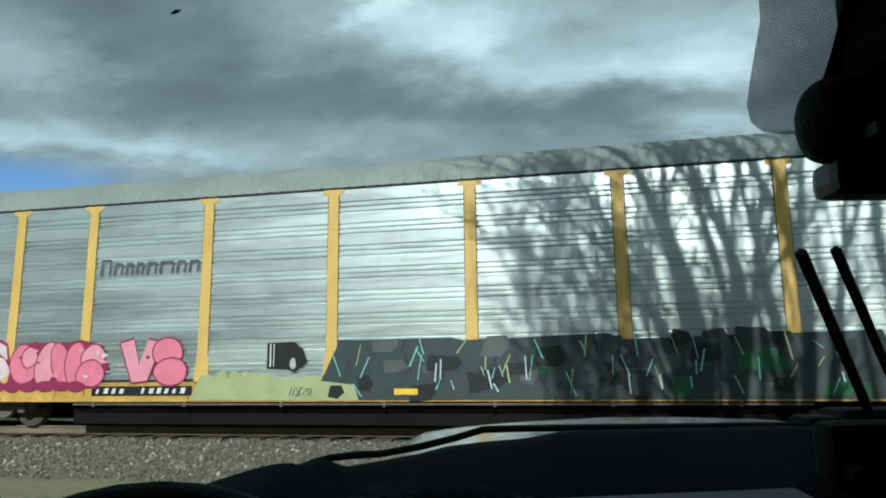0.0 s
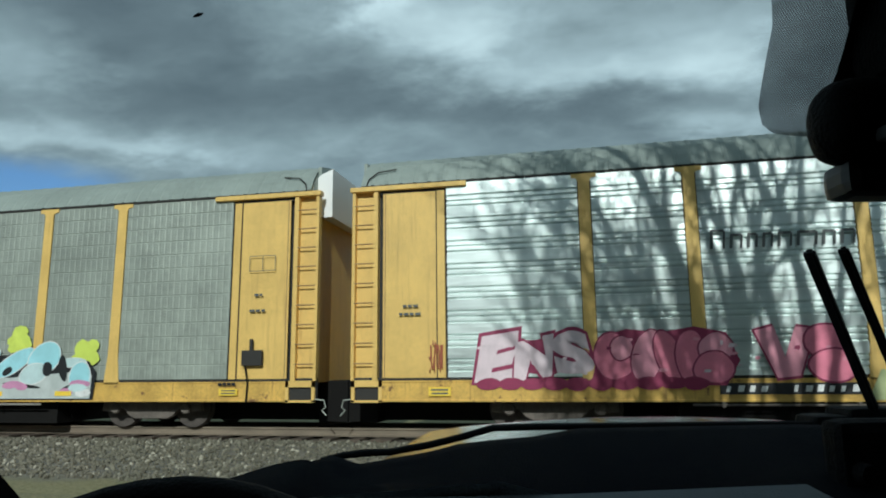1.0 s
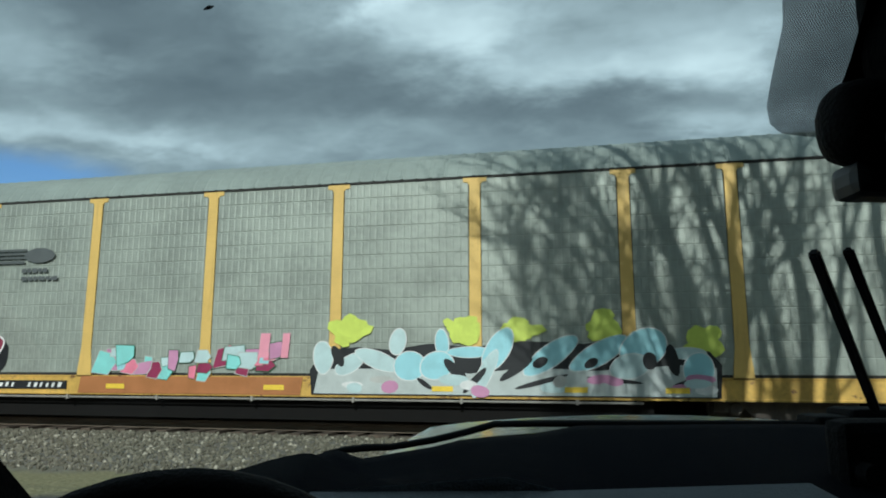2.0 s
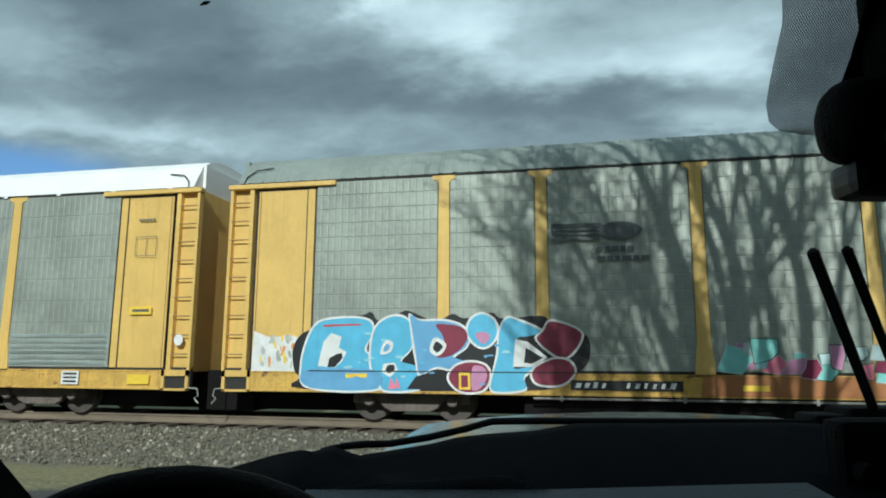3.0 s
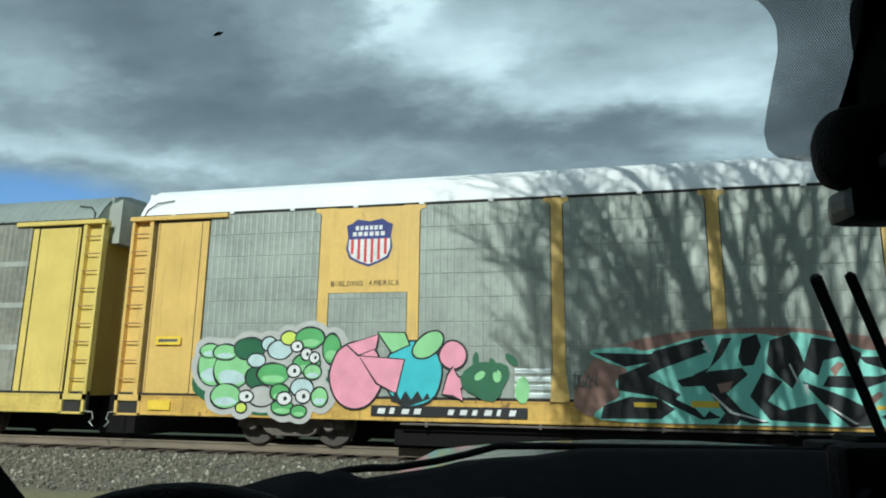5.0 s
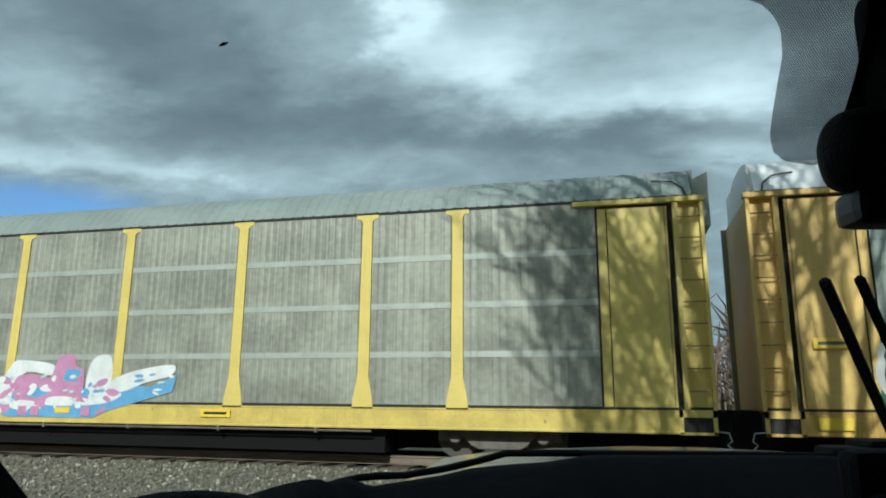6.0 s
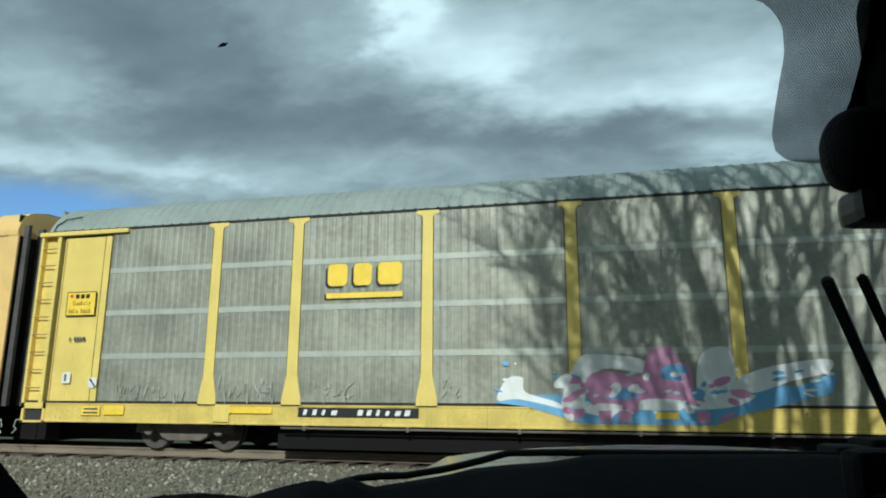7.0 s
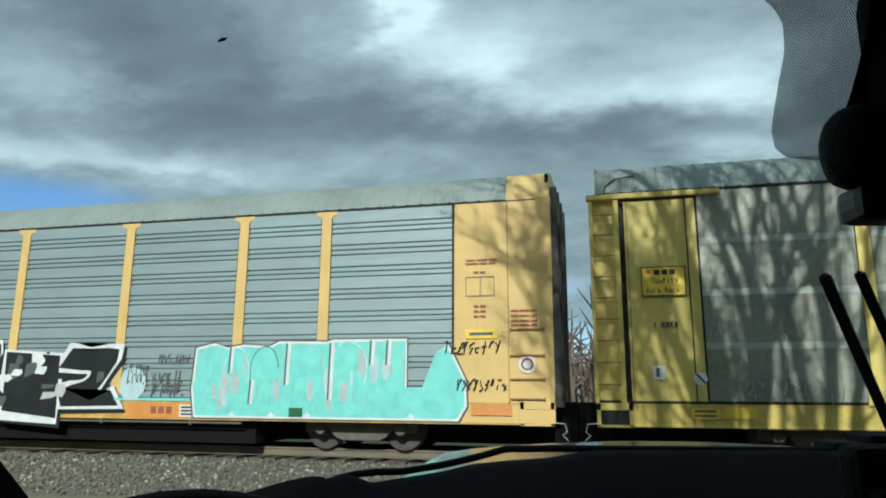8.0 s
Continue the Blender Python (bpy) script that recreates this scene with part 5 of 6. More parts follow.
    for i in range(30):
        coat("chalk_smear", blob(rng.choice((rng.uniform(2.5, 4.3), rng.uniform(5.0, 6.4), rng.uniform(7.2, 8.6))), rng.uniform(1.08, 1.45), rng.uniform(0.008, 0.02), rng.uniform(0.05, 0.16), rng, 0.4, 9, rng.uniform(-0.3, 0.3)), rng.choice(("chalk", "chalk_dark")), car)
    d = coat("sign_border", rect(0.92, 1.72, 2.94, 3.50), "black", car, None, "bright yellow quality sign with black border")
    coat("sign_field", rect(0.94, 1.70, 2.96, 3.48), "sign", car, d)
    for x in (1.16, 1.30, 1.44):
        coat("sign_mark", rect(x, x + 0.10, 3.34, 3.44), "black", car, d)
    coat("sign_mark", blob(1.05, 3.40, 0.04, 0.04, rng, 0.3, 8), "red", car, d)
    for word, x, z, w in (("Quality", 1.10, 3.18, 0.072), ("Auto", 1.00, 3.00, 0.070), ("Rack", 1.34, 3.00, 0.070)):
        for k, ch in enumerate(word):
            tall = 0.105 if ch in "QltARk" else 0.075
            thin = 0.5 if ch in "lit" else 1.0
            letter(ch, x + k * w, x + k * w + w * 0.8 * thin, z, z + tall, "black", car, d, 0.012, name="sign_letter")
    for x, w in ((1.11, 0.03), (1.24, 0.06), (1.32, 0.06), (1.40, 0.04), (1.47, 0.06)):
        coat("stencil_mark", rect(x, x + w, 2.36, 2.46), "grey", car)
    coat("sticker", blob(1.86, 1.43, 0.12, 0.12, rng, 0.01), "white", car)
    coat("sticker_bar", [(1.78, 1.50), (1.80, 1.53), (1.95, 1.36), (1.93, 1.33)], "black", car)
    coat("sticker", rect(1.04, 1.26, 1.42, 1.66), "white", car)
    coat("sticker_bar", rect(1.10, 1.16, 1.46, 1.62), "grey", car)
    decal(car, 1.66, 2.14, 0.72, 0.92, "sign", "grey", 2, "yellow warning decal")
    decal(car, 2.24, 2.75, 0.74, 0.94, "sign", "sign", 1, "bright yellow reflective decal")
    decal(car, 5.3, 6.3, 0.80, 0.94, "sign", "sign", 1, "bright yellow reflective decal")
    decal(car, 17.6, 18.3, 0.74, 0.90, "sign", "black", 1)
    part("sill_box", boxes((4.95, 5.32, -0.05, 0.0, 0.62, 0.96), bevel=0.01), M["lemon"], car)


def graffiti_fifth(car):
    rng = random.Random(5)
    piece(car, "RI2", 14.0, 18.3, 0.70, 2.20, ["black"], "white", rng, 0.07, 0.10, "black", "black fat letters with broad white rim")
    for i in range(16):
        coat("white_slash", shard(rng.uniform(14.2, 18.0), rng.uniform(0.85, 2.0), rng.uniform(0.15, 0.5), rng.uniform(0.12, 0.4), rng), rng.choice(("white", "white", "haze", "grey")), car)
    coat("painted_area", rect(18.3, 20.2, 0.96, 1.02), "jade", car)
    coat("painted_area", blob(18.75, 1.35, 0.35, 0.40, rng, 0.3, 12), "frost", car)
    scribble(car, 18.6, 19.1, 1.3, 1.75, rng, "grey", 8, 0.014)
    scribble(car, 19.2, 20.0, 1.05, 1.6, rng, "grey", 10, 0.014)
    scribble(car, 19.3, 20.1, 1.75, 1.95, rng, "grey", 9, 0.010)
    coat("painted_area", rect(18.65, 20.25, 0.60, 0.92), "orange", car)
    for i in range(3):
        a = 19.25 + i * 0.19
        coat("sill_mark", rect(a, a + 0.14, 0.69, 0.84), "brick", car)
    decal(car, 19.95, 20.30, 0.63, 0.88, "white", "black", 3, "white data decal on the sill")
    blocks = [(20.25, 21.05, 2.10), (21.0, 21.55, 2.08), (21.55, 22.35, 2.12), (22.3, 23.3, 2.17), (23.35, 24.95, 2.20)]
    edge = [(20.30, 0.62), (26.05, 0.62), (26.22, 0.9), (26.2, 1.4), (25.85, 2.10), (25.62, 1.95), (25.35, 1.25), (25.0, 1.25), (25.0, 2.22), (23.4, 2.22), (23.3, 2.18), (22.2, 2.20), (22.0, 2.10), (21.4, 2.14), (21.0, 2.08), (20.7, 2.18), (20.25, 2.08), (20.20, 1.2)]
    cx, cz = 23.2, 1.35
    coat("graffiti_outline", [(cx + (x - cx) * 1.012, cz + (z - cz) * 1.035) for x, z in edge], "grey", car)
    g = coat("graffiti", edge, "white", car, None, "turquoise block letters with white rim and black outline")
    cx, cz = 23.2, 1.35
    coat("letter_fill", [(cx + (x - cx) * 0.985, cz + (z - cz) * 0.94) for x, z in edge], "jade", car, g)
    for cx, rx, top in ((20.62, 0.30, 2.06), (21.25, 0.30, 2.02), (21.90, 0.32, 2.06), (22.75, 0.46, 2.10), (23.75, 0.40, 2.12), (24.55, 0.38, 2.12)):
        rimmed(car, blob(cx, (top + 1.05) / 2, rx, (top - 1.05) / 2 + 0.04, rng, 0.05, 22), "jade", rng.choice(("white", "grey", "pale")), g, 0.02, "letter_lobe")
        coat("letter_lobe", rect(cx - rx * 0.9, cx + rx * 0.9, 0.72, 1.45), "jade", car, g)
    for i in range(40):
        coat("sheen_patch", blob(rng.uniform(20.5, 24.8), rng.uniform(0.9, 1.85), rng.uniform(0.02, 0.10), rng.uniform(0.10, 0.32), rng, 0.35, 11), rng.choice(("frost", "aqua", "aqua", "jade", "pale")), car, g)
    for x, a, b in ((21.05, 1.55, 2.1), (21.55, 0.9, 1.4), (22.35, 1.3, 2.15), (23.32, 1.0, 2.15), (24.2, 1.7, 2.2), (24.55, 1.7, 2.2)):
        coat("letter_gap", rect(x, x + 0.035, a, b, 0.02), "grey", car, g)
        coat("letter_edge", rect(x + 0.045, x + 0.11, a, b, 0.02), "white", car, g)
    for x in (21.2, 22.1, 22.9, 25.1):
        coat("letter_gap", [(x - 0.14, 0.62), (x + 0.14, 0.62), (x, 0.76)], "white", car, g)
    coat("letter_gap", rect(22.5, 22.8, 0.66, 0.84), "forest", car, g)
    # end panel stencils and tags
    stencil(car, 26.2, 3.75, (0.20, 0.22, 0.16), 0.03, "brick")
    stencil(car, 26.2, 3.68, (0.24, 0.18, 0.14), 0.03, "brick")
    framed(car, 26.20, 26.78, 3.04, 3.43, rng)
    for z in (2.62, 2.72, 2.82, 3.5):
        stencil(car, 26.36, z, (0.10, 0.12), 0.035, "brick")
    for z in (2.72, 2.62, 2.52, 2.44):
        stencil(car, 27.1, z, (0.14, 0.2, 0.12), 0.03, "brick")
    decal(car, 26.2, 26.82, 2.20, 2.38, "sign", "grey", 1, "yellow warning decal")
    coat("sticker_rim", blob(27.40, 1.70, 0.17, 0.17, rng, 0.01), "white", car)
    coat("sticker", blob(27.40, 1.70, 0.12, 0.12, rng, 0.02), "brick", car)
    coat("sticker", blob(27.40, 1.70, 0.08, 0.08, rng, 0.02), "white", car)
    scribble(car, 25.75, 26.9, 1.9, 2.15, rng, "black", 9, 0.014)
    scribble(car, 26.0, 27.0, 1.2, 1.42, rng, "black", 9, 0.014)
    coat("painted_area", rect(26.3, 27.1, 0.74, 0.96), "orange", car)


for painter, car in zip((graffiti_first, graffiti_second, graffiti_third, graffiti_fourth, graffiti_fifth), TRAIN):
    painter(car)


# ---- trees ----
def bough(bm, p, d, length, r, depth, rng, spread):
    """A limb that bends, tapers and forks."""
    n = (4, 5, 6, 8)[depth]
    pts, rad = [p.copy()], [r]
    for i in range(n):
        d = (d + Vector((rng.uniform(-1, 1), rng.uniform(-1, 1), rng.uniform(-0.4, 0.6))) * (0.07 if depth == 3 else 0.13)).normalized()
        p = p + d * (length / n)
        pts.append(p.copy())
        rad.append(max(0.006, r * (1 - 0.60 * (i + 1) / n)))
        if depth > 0 and i >= 0:
            for _ in range(1):
                if rng.random() < 0.80:
                    a = rng.uniform(0, 6.283)
                    side = Vector((math.cos(a) - 0.15, math.sin(a) * 0.6, 0.10))
                    nd = (d * rng.uniform(0.8, 1.1) + side * spread * rng.uniform(0.55, 1.0)).normalized()
                    bough(bm, p.copy(), nd, length * rng.uniform(0.30, 0.52), max(0.012, rad[-1] * rng.uniform(0.40, 0.62)), depth - 1, rng, spread)
    tube(bm, pts, rad, 6 if r > 0.05 else 4)


def sunward(x, z, back):
    """The point whose shadow falls at x, z on the train's near side, back metres nearer than the train."""
    s = back / -SUN_DIR.y
    return Vector((x, SIDE, z)) + SUN_DIR * s


def bare_tree(seed, back, stems, label):
    """A leafless tree of several stems that part low down. Stems: x and z of the start, lean, bend, end, radius, twigs, twig bias, twig depth."""
    rng = random.Random(seed)
    tree = tagged(new("bare_tree"), label, "tree", group="bare trees behind the road")
    o = sunward(stems[0][0] + 0.5, 0, back)
    o.z = 0.0
    tree.location = o
    trunk, crown = bmesh.new(), bmesh.new()
    for x0, z0, lean, bend, end, r, twigs, bias, depth in stems:
        low = -1.6 if z0 < 1.0 else z0
        zs = np.linspace(low, end, 16)
        pts, rad = [], []
        for i, z in enumerate(zs):
            h = z - z0
            x = x0 + lean * h + (bend * h * h if h > 0 else 0.0)
            pts.append(sunward(x + rng.uniform(-0.035, 0.035), z, back + rng.uniform(-0.05, 0.05)) - o)
            rad.append(max(0.010, r * (1.0 - 0.85 * (i / 15) ** 1.3)))
        tube(crown, pts, rad, 8 if r > 0.06 else 6)
        if z0 < 1.0:
            foot = Vector((rng.uniform(-0.25, 0.25), rng.uniform(-0.25, 0.25), 0))
            mid = foot.lerp(pts[0], 0.5) + Vector((rng.uniform(-0.15, 0.15), rng.uniform(-0.15, 0.15), 0))
            tube(trunk, [foot - Vector((0, 0, 0.2)), foot + Vector((0, 0, 0.3)), mid, pts[0]], [r * 2.0, r * 1.5, r * 1.2, r], 9)
        for _ in range(twigs):
            i = rng.randint(3, 14)
            d = (pts[i + 1] - pts[i]).normalized()
            side = Vector((rng.choice((-1, 1)) * rng.uniform(0.4, 1.0) + bias, rng.uniform(-0.7, 0.7), rng.uniform(-0.1, 0.3)))
            nd = (d + side * rng.uniform(0.35, 0.75)).normalized()
            bough(crown, pts[i].copy(), nd, rng.uniform(1.1, 2.3), min(rad[i] * 0.6, rng.uniform(0.020, 0.036)), depth, rng, 0.8)
    part("trunk", trunk, M["bark"], tree)
    part("crown", crown, M["bark"], tree)
    return tree


TREES = [
    bare_tree(5, 10.0, (
        (1.93, 0.7, 0.00, -0.055, 9.0, 0.175, 12, -0.1, 2),
        (1.72, 0.7, 0.05, -0.060, 7.0, 0.105, 10, -0.2, 1),
        (1.66, 0.8, -0.25, -0.110, 5.6, 0.095, 15, -0.4, 2),
        (0.76, 0.8, -0.02, -0.280, 4.2, 0.050, 11, -0.4, 2),
        (1.35, 0.7, -0.30, -0.020, 6.5, 0.055, 14, -0.1, 2),
        (0.30, 2.1, -0.40, -0.050, 5.0, 0.040, 12, 0.1, 2)), "tall leafless tree whose stems lean apart on the road side"),
    bare_tree(17, 10.3, (
        (2.50, 0.7, 0.24, -0.090, 8.0, 0.175, 11, 0.0, 2),
        (2.42, 0.7, 0.10, -0.030, 6.5, 0.105, 8, 0.0, 1),
        (2.55, 3.3, 0.15, -0.010, 7.5, 0.060, 5, 0.1, 1),
        (2.74, 2.2, 0.75, -0.080, 5.0, 0.048, 4, 0.2, 1),
        (3.12, 0.7, -0.25, 0.072, 6.0, 0.085, 8, 0.0, 2)), "leafless forked tree with grey-brown bark on the road side"),
    bare_tree(29, 9.8, (
        (3.62, 0.7, 0.17, -0.075, 8.0, 0.165, 12, 0.0, 2),
        (3.67, 3.2, 0.13, 0.000, 8.0, 0.085, 6, 0.1, 1),
        (4.05, 0.7, 0.04, 0.050, 6.5, 0.100, 6, 0.1, 1)), "leafless tree with a straight grey stem on the road side"),
    bare_tree(41, 10.8, (
        (5.20, 0.7, -0.10, 0.010, 9.0, 0.150, 9, 0.0, 2),
        (5.75, 0.7, 0.12, 0.010, 8.0, 0.090, 8, 0.2, 2)), "tall leafless tree with grey-brown bark on the road side"),
    bare_tree(57, 15.0, (
        (0.70, 0.7, -0.10, -0.040, 5.5, 0.040, 7, 0.0, 2),
        (1.40, 0.7, 0.02, -0.060, 6.0, 0.060, 8, 0.0, 2),
        (2.15, 0.7, 0.06, -0.030, 6.5, 0.080, 7, 0.1, 2),
        (2.85, 0.7, 0.03, 0.010, 6.5, 0.095, 8, 0.0, 2)), "slender many-stemmed leafless tree set back from the road"),
    bare_tree(63, 16.5, (
        (3.35, 0.7, -0.06, -0.020, 6.5, 0.080, 7, 0.0, 2),
        (4.00, 0.7, 0.08, -0.030, 6.5, 0.080, 7, 0.1, 2),
        (4.60, 0.7, -0.05, 0.020, 6.5, 0.095, 7, 0.1, 2),
        (5.40, 0.7, 0.05, 0.010, 6.5, 0.085, 6, 0.2, 2)), "slender many-stemmed leafless tree set back from the road"),
    bare_tree(77, 13.0, (
        (0.35, 0.7, -0.05, -0.050, 4.2, 0.045, 14, 0.0, 2),
        (-0.20, 0.7, -0.08, -0.040, 3.8, 0.040, 14, 0.0, 2),
        (-0.75, 0.7, -0.05, -0.030, 3.4, 0.035, 12, 0.0, 2),
        (0.85, 0.7, 0.00, -0.050, 4.0, 0.050, 14, 0.0, 2),
        (1.50, 0.7, 0.04, -0.040, 3.6, 0.045, 12, 0.1, 2)), "low bushy leafless tree with thin twigs set back from the road"),
    bare_tree(91, 15.0, (
        (0.90, 0.7, -0.10, -0.050, 5.0, 0.055, 12, -0.2, 2),
        (0.10, 0.7, -0.14, -0.030, 4.7, 0.050, 14, -0.2, 2),
        (-0.60, 0.7, -0.16, -0.030, 4.4, 0.045, 14, -0.2, 2),
        (-1.10, 1.4, -0.14, -0.020, 4.2, 0.036, 12, -0.1, 2)), "bushy leafless tree with a haze of fine twigs behind the road"),
    bare_tree(97, 9.7, (
        (1.57, 0.7, -0.31, -0.025, 6.4, 0.110, 9, -0.2, 2),
        (1.87, 0.7, -0.18, 0.016, 6.4, 0.150, 8, -0.2, 2),
        (2.37, 0.7, 0.09, -0.055, 6.4, 0.130, 8, 0.1, 2),
        (2.49, 0.7, 0.16, 0.032, 6.4, 0.100, 6, 0.1, 2),
        (3.27, 0.7, -0.10, -0.004, 6.4, 0.120, 7, -0.2, 2),
        (3.56, 0.7, 0.12, -0.040, 6.4, 0.130, 6, 0.1, 2),
        (3.99, 0.7, 0.20, -0.011, 6.4, 0.120, 5, 0.1, 2)), "broad leafless tree with many grey stems on the road side"),
]


def bare_woods(label, seed, n, xs, ys, hs, ground):
    """A belt of bare woods."""
    rng = random.Random(seed)
    bm = bmesh.new()
    for i in range(n):
        h = rng.uniform(*hs)
        p = Vector((rng.uniform(*xs), rng.uniform(*ys), ground - 0.1))
        top = p + Vector((rng.uniform(-1, 1), rng.uniform(-1, 1), h))
        tube(bm, [p, p.lerp(top, 0.5), top], [0.22, 0.14, 0.03], 4)
        for k in range(9):
            q = p.lerp(top, rng.uniform(0.25, 0.9))
            tube(bm, [q, q + Vector((rng.uniform(-1.6, 1.6), rng.uniform(-1, 1), rng.uniform(0.3, 1.8)))], [0.10, 0.03], 3)
    return tagged(part("bare_woods", bm, M["far_twigs"]), label, "woods", kind="stuff")


bare_woods("brown leafless woods far beyond the railway", 21, 1500, (-140, 70), (48, 75), (4, 9.5), -0.5)
# Unseen belt added to cut the low skylight that fills the shadows.
bare_woods("added unseen woods behind the road that block low skylight", 33, 2200, (-90, 90), (-42, -20), (9, 12.5), 0.0)

# ---- own vehicle, seen from inside ----
HEADING = 12.6
own = tagged(new("parked_car"), "dark parked car with clear windshield, black dashboard and glossy hood", "car")
own.matrix_world = pose(0, 0, 0, 0, 0, HEADING)


def rise(x):
    """Height of the hood across the car."""
    return float(np.interp(x, (-0.47, -0.20, -0.12, -0.08, -0.03, 0.06, 0.20, 0.40, 0.60, 0.80, 1.0, 1.21), (0.84, 0.935, 0.972, 1.000, 1.024, 1.036, 1.046, 1.054, 1.053, 1.045, 1.02, 0.93)))


def hood_mesh():
    bm = bmesh.new()
    xs = np.linspace(-0.47, 1.21, 43)
    ys = np.linspace(1.02, 2.05, 30)
    rows = []
    for y in ys:
        row = []
        for x in xs:
            f = (y - 1.02) / 1.03
            z = rise(x) - 0.012 * (1 - f) - 0.16 * max(0.0, f - 0.62) ** 2 / 0.14
            row.append(bm.verts.new((x * (1 - 0.06 * f * f) + 0.37 * 0.06 * f * f, y, z)))
        rows.append(row)
    for a, b in zip(rows, rows[1:]):
        for i in range(len(xs) - 1):
            bm.faces.new((a[i], a[i + 1], b[i + 1], b[i]))
    return bm


part("hood", hood_mesh(), M["hood"], own, "glossy blue-black hood", smooth=True)
bm = boxes((-0.47, 1.21, 1.0, 2.06, 0.24, 0.86), bevel=0.05)
part("front_body", bm, M["hood"], own)
bm = boxes((-0.52, 1.26, -2.3, 1.0, 0.22, 0.80), bevel=0.06)
part("lower_body", bm, M["hood"], own)
# Unseen closed shell, added to keep daylight out of the cabin.
bm = boxes((-0.56, -0.50, -1.9, 0.45, 0.80, 1.50), (1.24, 1.30, -1.9, 0.45, 0.80, 1.50), (-0.56, 1.30, -1.96, -1.90, 0.80, 1.50), (-0.56, 1.30, -1.96, 0.46, 1.50, 1.56))
part("cabin_shell", bm, M["window_black"], own)
for x in (-0.40, 1.14):
    for y in (-1.5, 1.45):
        part("tyre", lathe(bmesh.new(), [(-0.1, 0.18), (-0.11, 0.28), (-0.09, 0.325), (0.09, 0.325), (0.11, 0.28), (0.1, 0.18)], "x", (x, y, 0.325), 28), M["rubber"], own)

# cowl, dash and gauges
def crest(x):
    """Height of the dashboard's far edge across the car."""
    return float(np.interp(x, (-0.50, -0.246, -0.156, -0.125, -0.108, -0.095, -0.008, 0.027, 0.069, 0.118, 0.14, 0.17, 0.222, 0.434, 0.8, 1.24), (0.975, 1.026, 1.053, 1.0605, 1.0555, 1.0500, 1.0640, 1.0725, 1.0770, 1.0805, 1.0840, 1.0895, 1.0900, 1.092, 1.079, 1.00)))


def dash_mesh():
    bm = bmesh.new()
    xs = np.linspace(-0.50, 1.24, 176)
    prof = [(0.885, 0.90), (0.885, -0.006), (0.875, 0.0), (0.84, -0.002), (0.78, -0.014), (0.70, -0.030), (0.62, -0.048), (0.57, -0.062), (0.55, -0.10), (0.54, 0.80), (0.80, 0.80)]
    rings = []
    for x in xs:
        hump = 0.050 * math.exp(-((x + 0.20) / 0.16) ** 4)
        ring = []
        for y, z in prof:
            top = z if z > 0.5 else crest(x) + z
            if y < 0.72 and z < 0.5:
                top += hump
            ring.append(bm.verts.new((x, y, top)))
        rings.append(ring)
    for r, s in zip(rings, rings[1:]):
        for i in range(len(prof)):
            k = (i + 1) % len(prof)
            bm.faces.new((r[i], r[k], s[k], s[i]))
    bmesh.ops.recalc_face_normals(bm, faces=bm.faces)
    return bm


part("dashboard", dash_mesh(), M["dash"], own, "dark grained dashboard", smooth=True)
part("driver_wiper", tube(bmesh.new(), [(-0.16, 1.0, 1.040), (-0.13, 1.0, 1.046), (-0.10, 1.0, 1.049), (-0.065, 1.0, 1.050), (-0.01, 1.0, 1.059), (0.038, 1.0, 1.070), (0.078, 1.0, 1.081), (0.14, 1.0, 1.082), (0.33, 1.0, 1.082), (0.6, 1.0, 1.082)], [0.004, 0.005, 0.0055, 0.005, 0.005, 0.005, 0.005, 0.005, 0.005, 0.005], 8), M["rubber"], own, "black wiper resting above the cowl")
bm = bmesh.new()
slabpts = [(-0.102, 0.58, 1.062), (0.053, 0.58, 1.073), (0.094, 0.58, 1.063), (0.295, 0.58, 1.069), (0.33, 0.575, 1.05), (0.33, 0.45, 1.02), (-0.12, 0.45, 1.02)]
lo = [bm.verts.new((x, y, z - 0.03)) for x, y, z in slabpts]
hi = [bm.verts.new((x, y, z)) for x, y, z in slabpts]
bm.faces.new(lo)
bm.faces.new(hi[::-1])
for i in range(len(lo)):
    j = (i + 1) % len(lo)
    bm.faces.new((lo[j], lo[i], hi[i], hi[j]))
part("dash_panel", bm, M["dash_grey"], own, "grey lower dash panel")


def ring_mesh(cx, cy, cz, R, r, tilt):
    bm = bmesh.new()
    rings = []
    m = Matrix.Translation((cx, cy, cz)) @ Matrix.Rotation(radians(tilt), 4, "X")
    for i in range(48):
        a = 6.283185 * i / 48
        rings.append([bm.verts.new(m @ Vector(((R + r * math.cos(b)) * math.cos(a), r * math.sin(b), (R + r * math.cos(b)) * math.sin(a)))) for b in [6.283185 * k / 12 for k in range(12)]])
    for i in range(48):
        s, t = rings[i], rings[(i + 1) % 48]
        for k in range(12):
            j = (k + 1) % 12
            bm.faces.new((s[k], s[j], t[j], t[k]))
    return bm


wheel = part("steering_wheel", ring_mesh(-0.172, 0.44, 0.902, 0.185, 0.017, -22), M["window_black"], own, "black steering wheel rim", smooth=True)
part("hub", boxes((-0.26, -0.10, 0.42, 0.60, 0.86, 0.93), (-0.34, -0.01, 0.43, 0.455, 0.88, 0.91), bevel=0.012), M["window_black"], wheel)

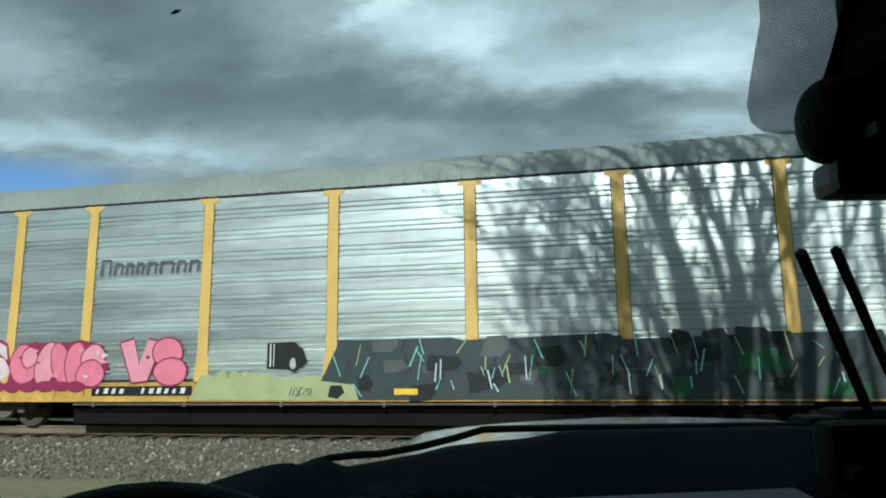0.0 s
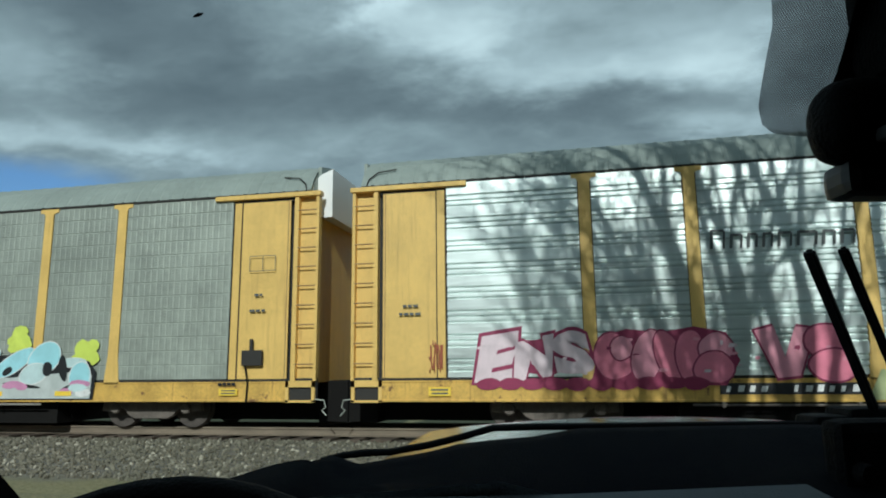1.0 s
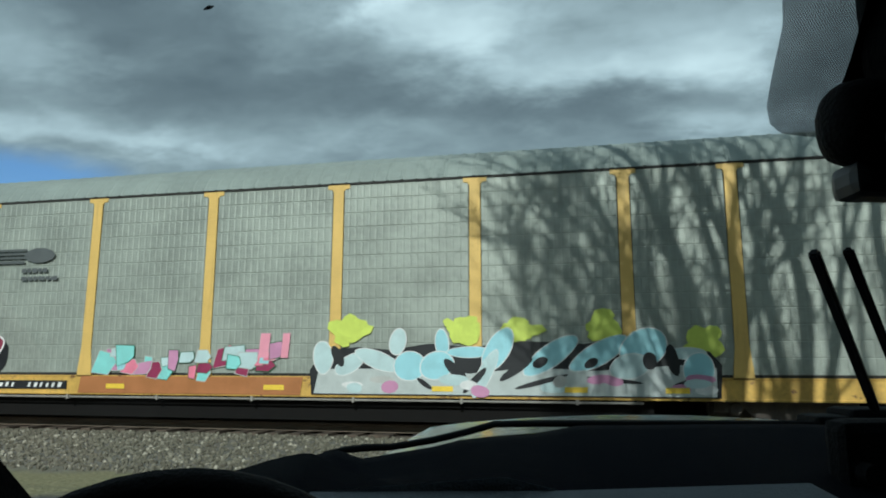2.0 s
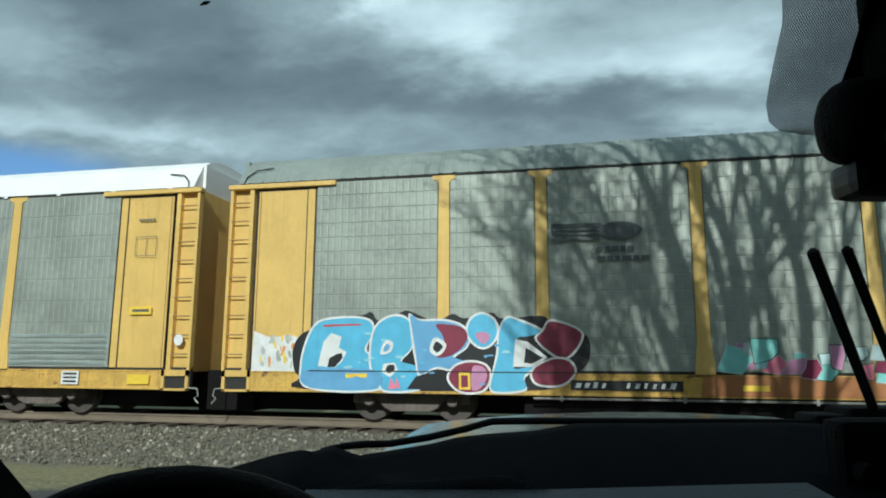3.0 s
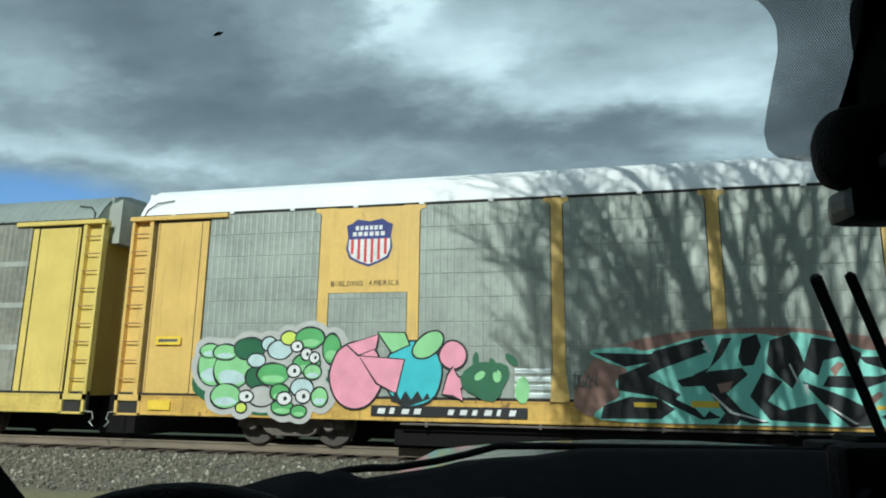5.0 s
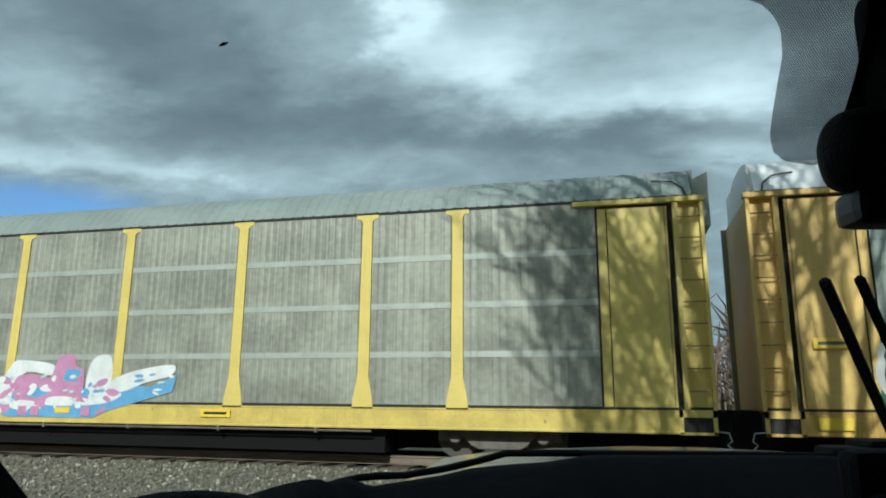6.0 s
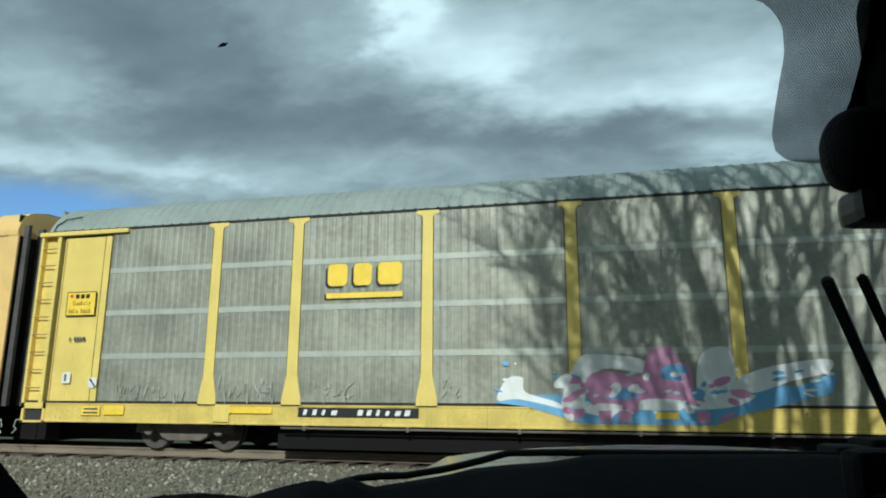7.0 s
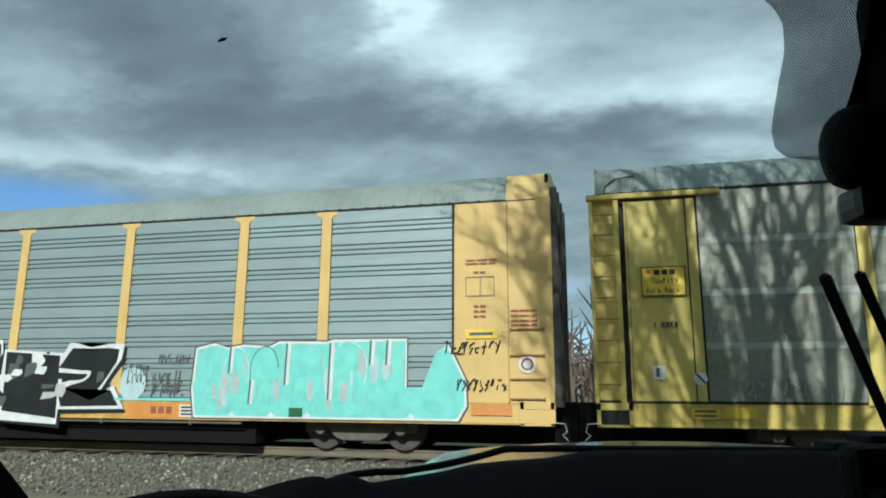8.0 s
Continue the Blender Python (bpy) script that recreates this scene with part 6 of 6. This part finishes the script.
# pillar, windshield, mirror
def beam(bm, a, b, w, h, bevel=0.0):
    """A bar from a to b, w wide and h deep."""
    a, b = Vector(a), Vector(b)
    d = (b - a).normalized()
    u = d.cross(Vector((0, 0, 1))).normalized()
    v = u.cross(d)
    q = []
    for p in (a, b):
        q.append([bm.verts.new(p + u * (s * w / 2) + v * (t * h / 2)) for s, t in ((-1, -1), (1, -1), (1, 1), (-1, 1))])
    fs = [bm.faces.new(q[0][::-1]), bm.faces.new(q[1])]
    for i in range(4):
        j = (i + 1) % 4
        fs.append(bm.faces.new((q[0][i], q[0][j], q[1][j], q[1][i])))
    if bevel:
        bmesh.ops.bevel(bm, geom=list({e for f in fs for e in f.edges}), offset=bevel, segments=2, affect="EDGES")
    return bm


for s in (0, 1):
    def mx(x):
        return 0.74 - x if s else x
    part("roof_pillar", beam(bmesh.new(), (mx(-0.497), 0.93, 0.90), (mx(-0.66), 0.36, 1.50), 0.09, 0.07, 0.015), M["window_black"], own, "black windshield pillar", smooth=False)


def shield_y(z, x=0.37):
    """How far ahead the windshield is at height z."""
    return 0.90 - 1.3 * (z - EYE) - 0.06 * ((x - 0.37) / 0.8) ** 2


glass = bpy.data.materials.new("windshield_glass")
glass.use_nodes = True
glass.node_tree.nodes.clear()
N = Nodes(glass.node_tree)
clearb = N.add("BsdfTransparent", Color=(0.965, 0.98, 0.975, 1))
gloss = N.add("BsdfGlossy", Roughness=0.02, Color=(0.9, 0.9, 0.9, 1))
mixer = N.add("MixShader", Fac=N.math("MULTIPLY", N.add("Fresnel", IOR=1.45).outputs[0], 0.35))
N.tree.links.new(clearb.outputs[0], mixer.inputs[1])
N.tree.links.new(gloss.outputs[0], mixer.inputs[2])
N.tree.links.new(mixer.outputs[0], N.add("OutputMaterial").inputs[0])


def shield_patch(x0, x1, z0, z1, off, edge=None, nx=16, nz=12):
    bm = bmesh.new()
    rows = []
    for k in range(nz + 1):
        z = z0 + (z1 - z0) * k / nz
        a, b = (edge(z), x1) if edge else (x0, x1)
        rows.append([bm.verts.new((a + (b - a) * i / nx, shield_y(z, a + (b - a) * i / nx) - off, z)) for i in range(nx + 1)])
    for r, s in zip(rows, rows[1:]):
        for i in range(nx):
            bm.faces.new((r[i], r[i + 1], s[i + 1], s[i]))
    return bm


shield = part("windshield", shield_patch(-0.46, 1.20, 1.0, 1.50, 0.0), glass, own, "clear laminated windshield glass", smooth=True)
shield.visible_shadow = False

dots = bpy.data.materials.new("printed_dot_screen")
dots.use_nodes = True
dots.node_tree.nodes.clear()
N = Nodes(dots.node_tree)
pc = N.vmath("MULTIPLY", N.add("TexCoord").outputs["Object"], (2700.0, 0.0, 4300.0))
ps = N.add("SeparateXYZ", Vector=pc)
wave = N.math("MULTIPLY", N.math("SINE", ps.outputs[0]), N.math("SINE", ps.outputs[2]))
solid = N.span(wave, -0.45, -0.20)
tr = N.add("BsdfTransparent")
bk = N.add("BsdfPrincipled", Base_Color=(0.012, 0.012, 0.016, 1), Roughness=0.4)
mixer = N.add("MixShader", Fac=solid)
N.tree.links.new(tr.outputs[0], mixer.inputs[1])
N.tree.links.new(bk.outputs[0], mixer.inputs[2])
N.tree.links.new(mixer.outputs[0], N.add("OutputMaterial").inputs[0])


def frit_edge(z):
    return float(np.interp(z, (1.3715, 1.3737, 1.3797, 1.3907, 1.4048, 1.4214, 1.4372, 1.4506, 1.4578, 1.4633, 1.4661, 1.470, 1.476, 1.482), (0.340, 0.3156, 0.3022, 0.2933, 0.2891, 0.285, 0.2816, 0.2736, 0.2646, 0.2529, 0.2391, 0.20, 0.10, -0.30)))


def band_edge(z):
    return float(np.interp(z, (1.3715, 1.3942, 1.4047, 1.4181, 1.449, 1.466, 1.474, 1.480, 1.486), (0.352, 0.352, 0.351, 0.3493, 0.3423, 0.334, 0.30, 0.18, -0.35)))


part("dark_band", shield_patch(0, 0.66, 1.3715, 1.499, 0.005, band_edge, 12, 60), M["window_black"], shield, "solid black printed band on the glass")
part("dot_screen", shield_patch(0, 0.62, 1.3715, 1.497, 0.003, frit_edge, 12, 60), dots, shield, "black printed dot screen on the glass")
cover = part("sensor_cover", boxes((0.352, 0.60, 0.40, 0.56, 1.385, 1.50), bevel=0.02), M["window_black"], own, "black sensor cover behind the mirror")
bm = boxes((0.302, 0.58, 0.50, 0.56, 1.3145, 1.3855))
bmesh.ops.bevel(bm, geom=list(bm.edges), offset=0.0285, segments=7, affect="EDGES", profile=0.5)
mirror = part("rear_view_mirror", bm, M["window_black"], own, "black rear-view mirror housing", smooth=True)
part("mirror_rim", boxes((0.333, 0.58, 0.488, 0.505, 1.325, 1.336), bevel=0.004), M["lens"], mirror)
part("mirror_button_pod", boxes((0.320, 0.58, 0.52, 0.56, 1.291, 1.320), bevel=0.010), M["lens"], mirror)

# wipers, dash display, speck on the glass
def on_glass(x, z, off=0.03):
    return (x, shield_y(z, x) + off, z)


blade = part("wiper_blade", beam(bmesh.new(), (0.635, 1.02, 1.075), on_glass(0.417, 1.287), 0.012, 0.012, 0.003), M["rubber"], own, "black rubber wiper blade")
part("wiper_arm", beam(bmesh.new(), (0.70, 1.04, 1.075), on_glass(0.458, 1.291, 0.04), 0.011, 0.010, 0.003), M["window_black"], own, "black wiper arm")
# Guessed cover, placed and sized to fill the camera's dark lower right corner.
part("wiper_pivot", boxes((0.525, 0.80, 0.985, 1.05, 1.0, 1.094), (0.57, 0.70, 0.98, 1.05, 1.07, 1.104), bevel=0.008), M["window_black"], own, "black wiper pivot cover on the cowl")
part("dash_display", boxes((0.372, 0.62, 0.66, 0.70, 0.98, 1.112), bevel=0.012), M["window_black"], own, "black display unit on the dashboard")
part("display_knob", lathe(bmesh.new(), [(0.645, 0.004), (0.645, 0.009), (0.66, 0.010)], "y", (0.388, 0, 1.065), 12), M["window_black"], own)
bm = bmesh.new()
tube(bm, [(-0.0052, 0, -0.0022), (-0.002, 0, -0.0006), (0.002, 0, 0.0008), (0.0055, 0, 0.0024)], [0.0004, 0.0016, 0.0018, 0.0004], 7)
tube(bm, [(-0.002, 0, 0.001), (0.001, 0, 0.0026)], [0.0004, 0.0008], 5)
speck = tagged(part("dead_insect", bm, M["rubber"]), "small dark dead insect stuck on the windshield", "insect")
speck.matrix_world = own.matrix_world @ Matrix.Translation((-0.190, 0.533, EYE + 0.2885)) @ Matrix.Scale(0.78, 4)


# ---- movement ----
def motions():
    for k, car in enumerate(TRAIN):
        x = START - k * PITCH
        walk(car, [(0.0, pose(x, SIDE, 0)), (4.0, pose(x + SPEED * 4, SIDE, 0)), (8.0, pose(x + SPEED * 8, SIDE, 0))])
    turn = math.degrees(SPEED / 0.42) / FPS
    for w in WHEELS:
        x, y, z = w.location
        walk(w, [(i / FPS, pose(x, y, z, 0, turn * i, 0)) for i in range(8 * FPS + 1)])


motions()
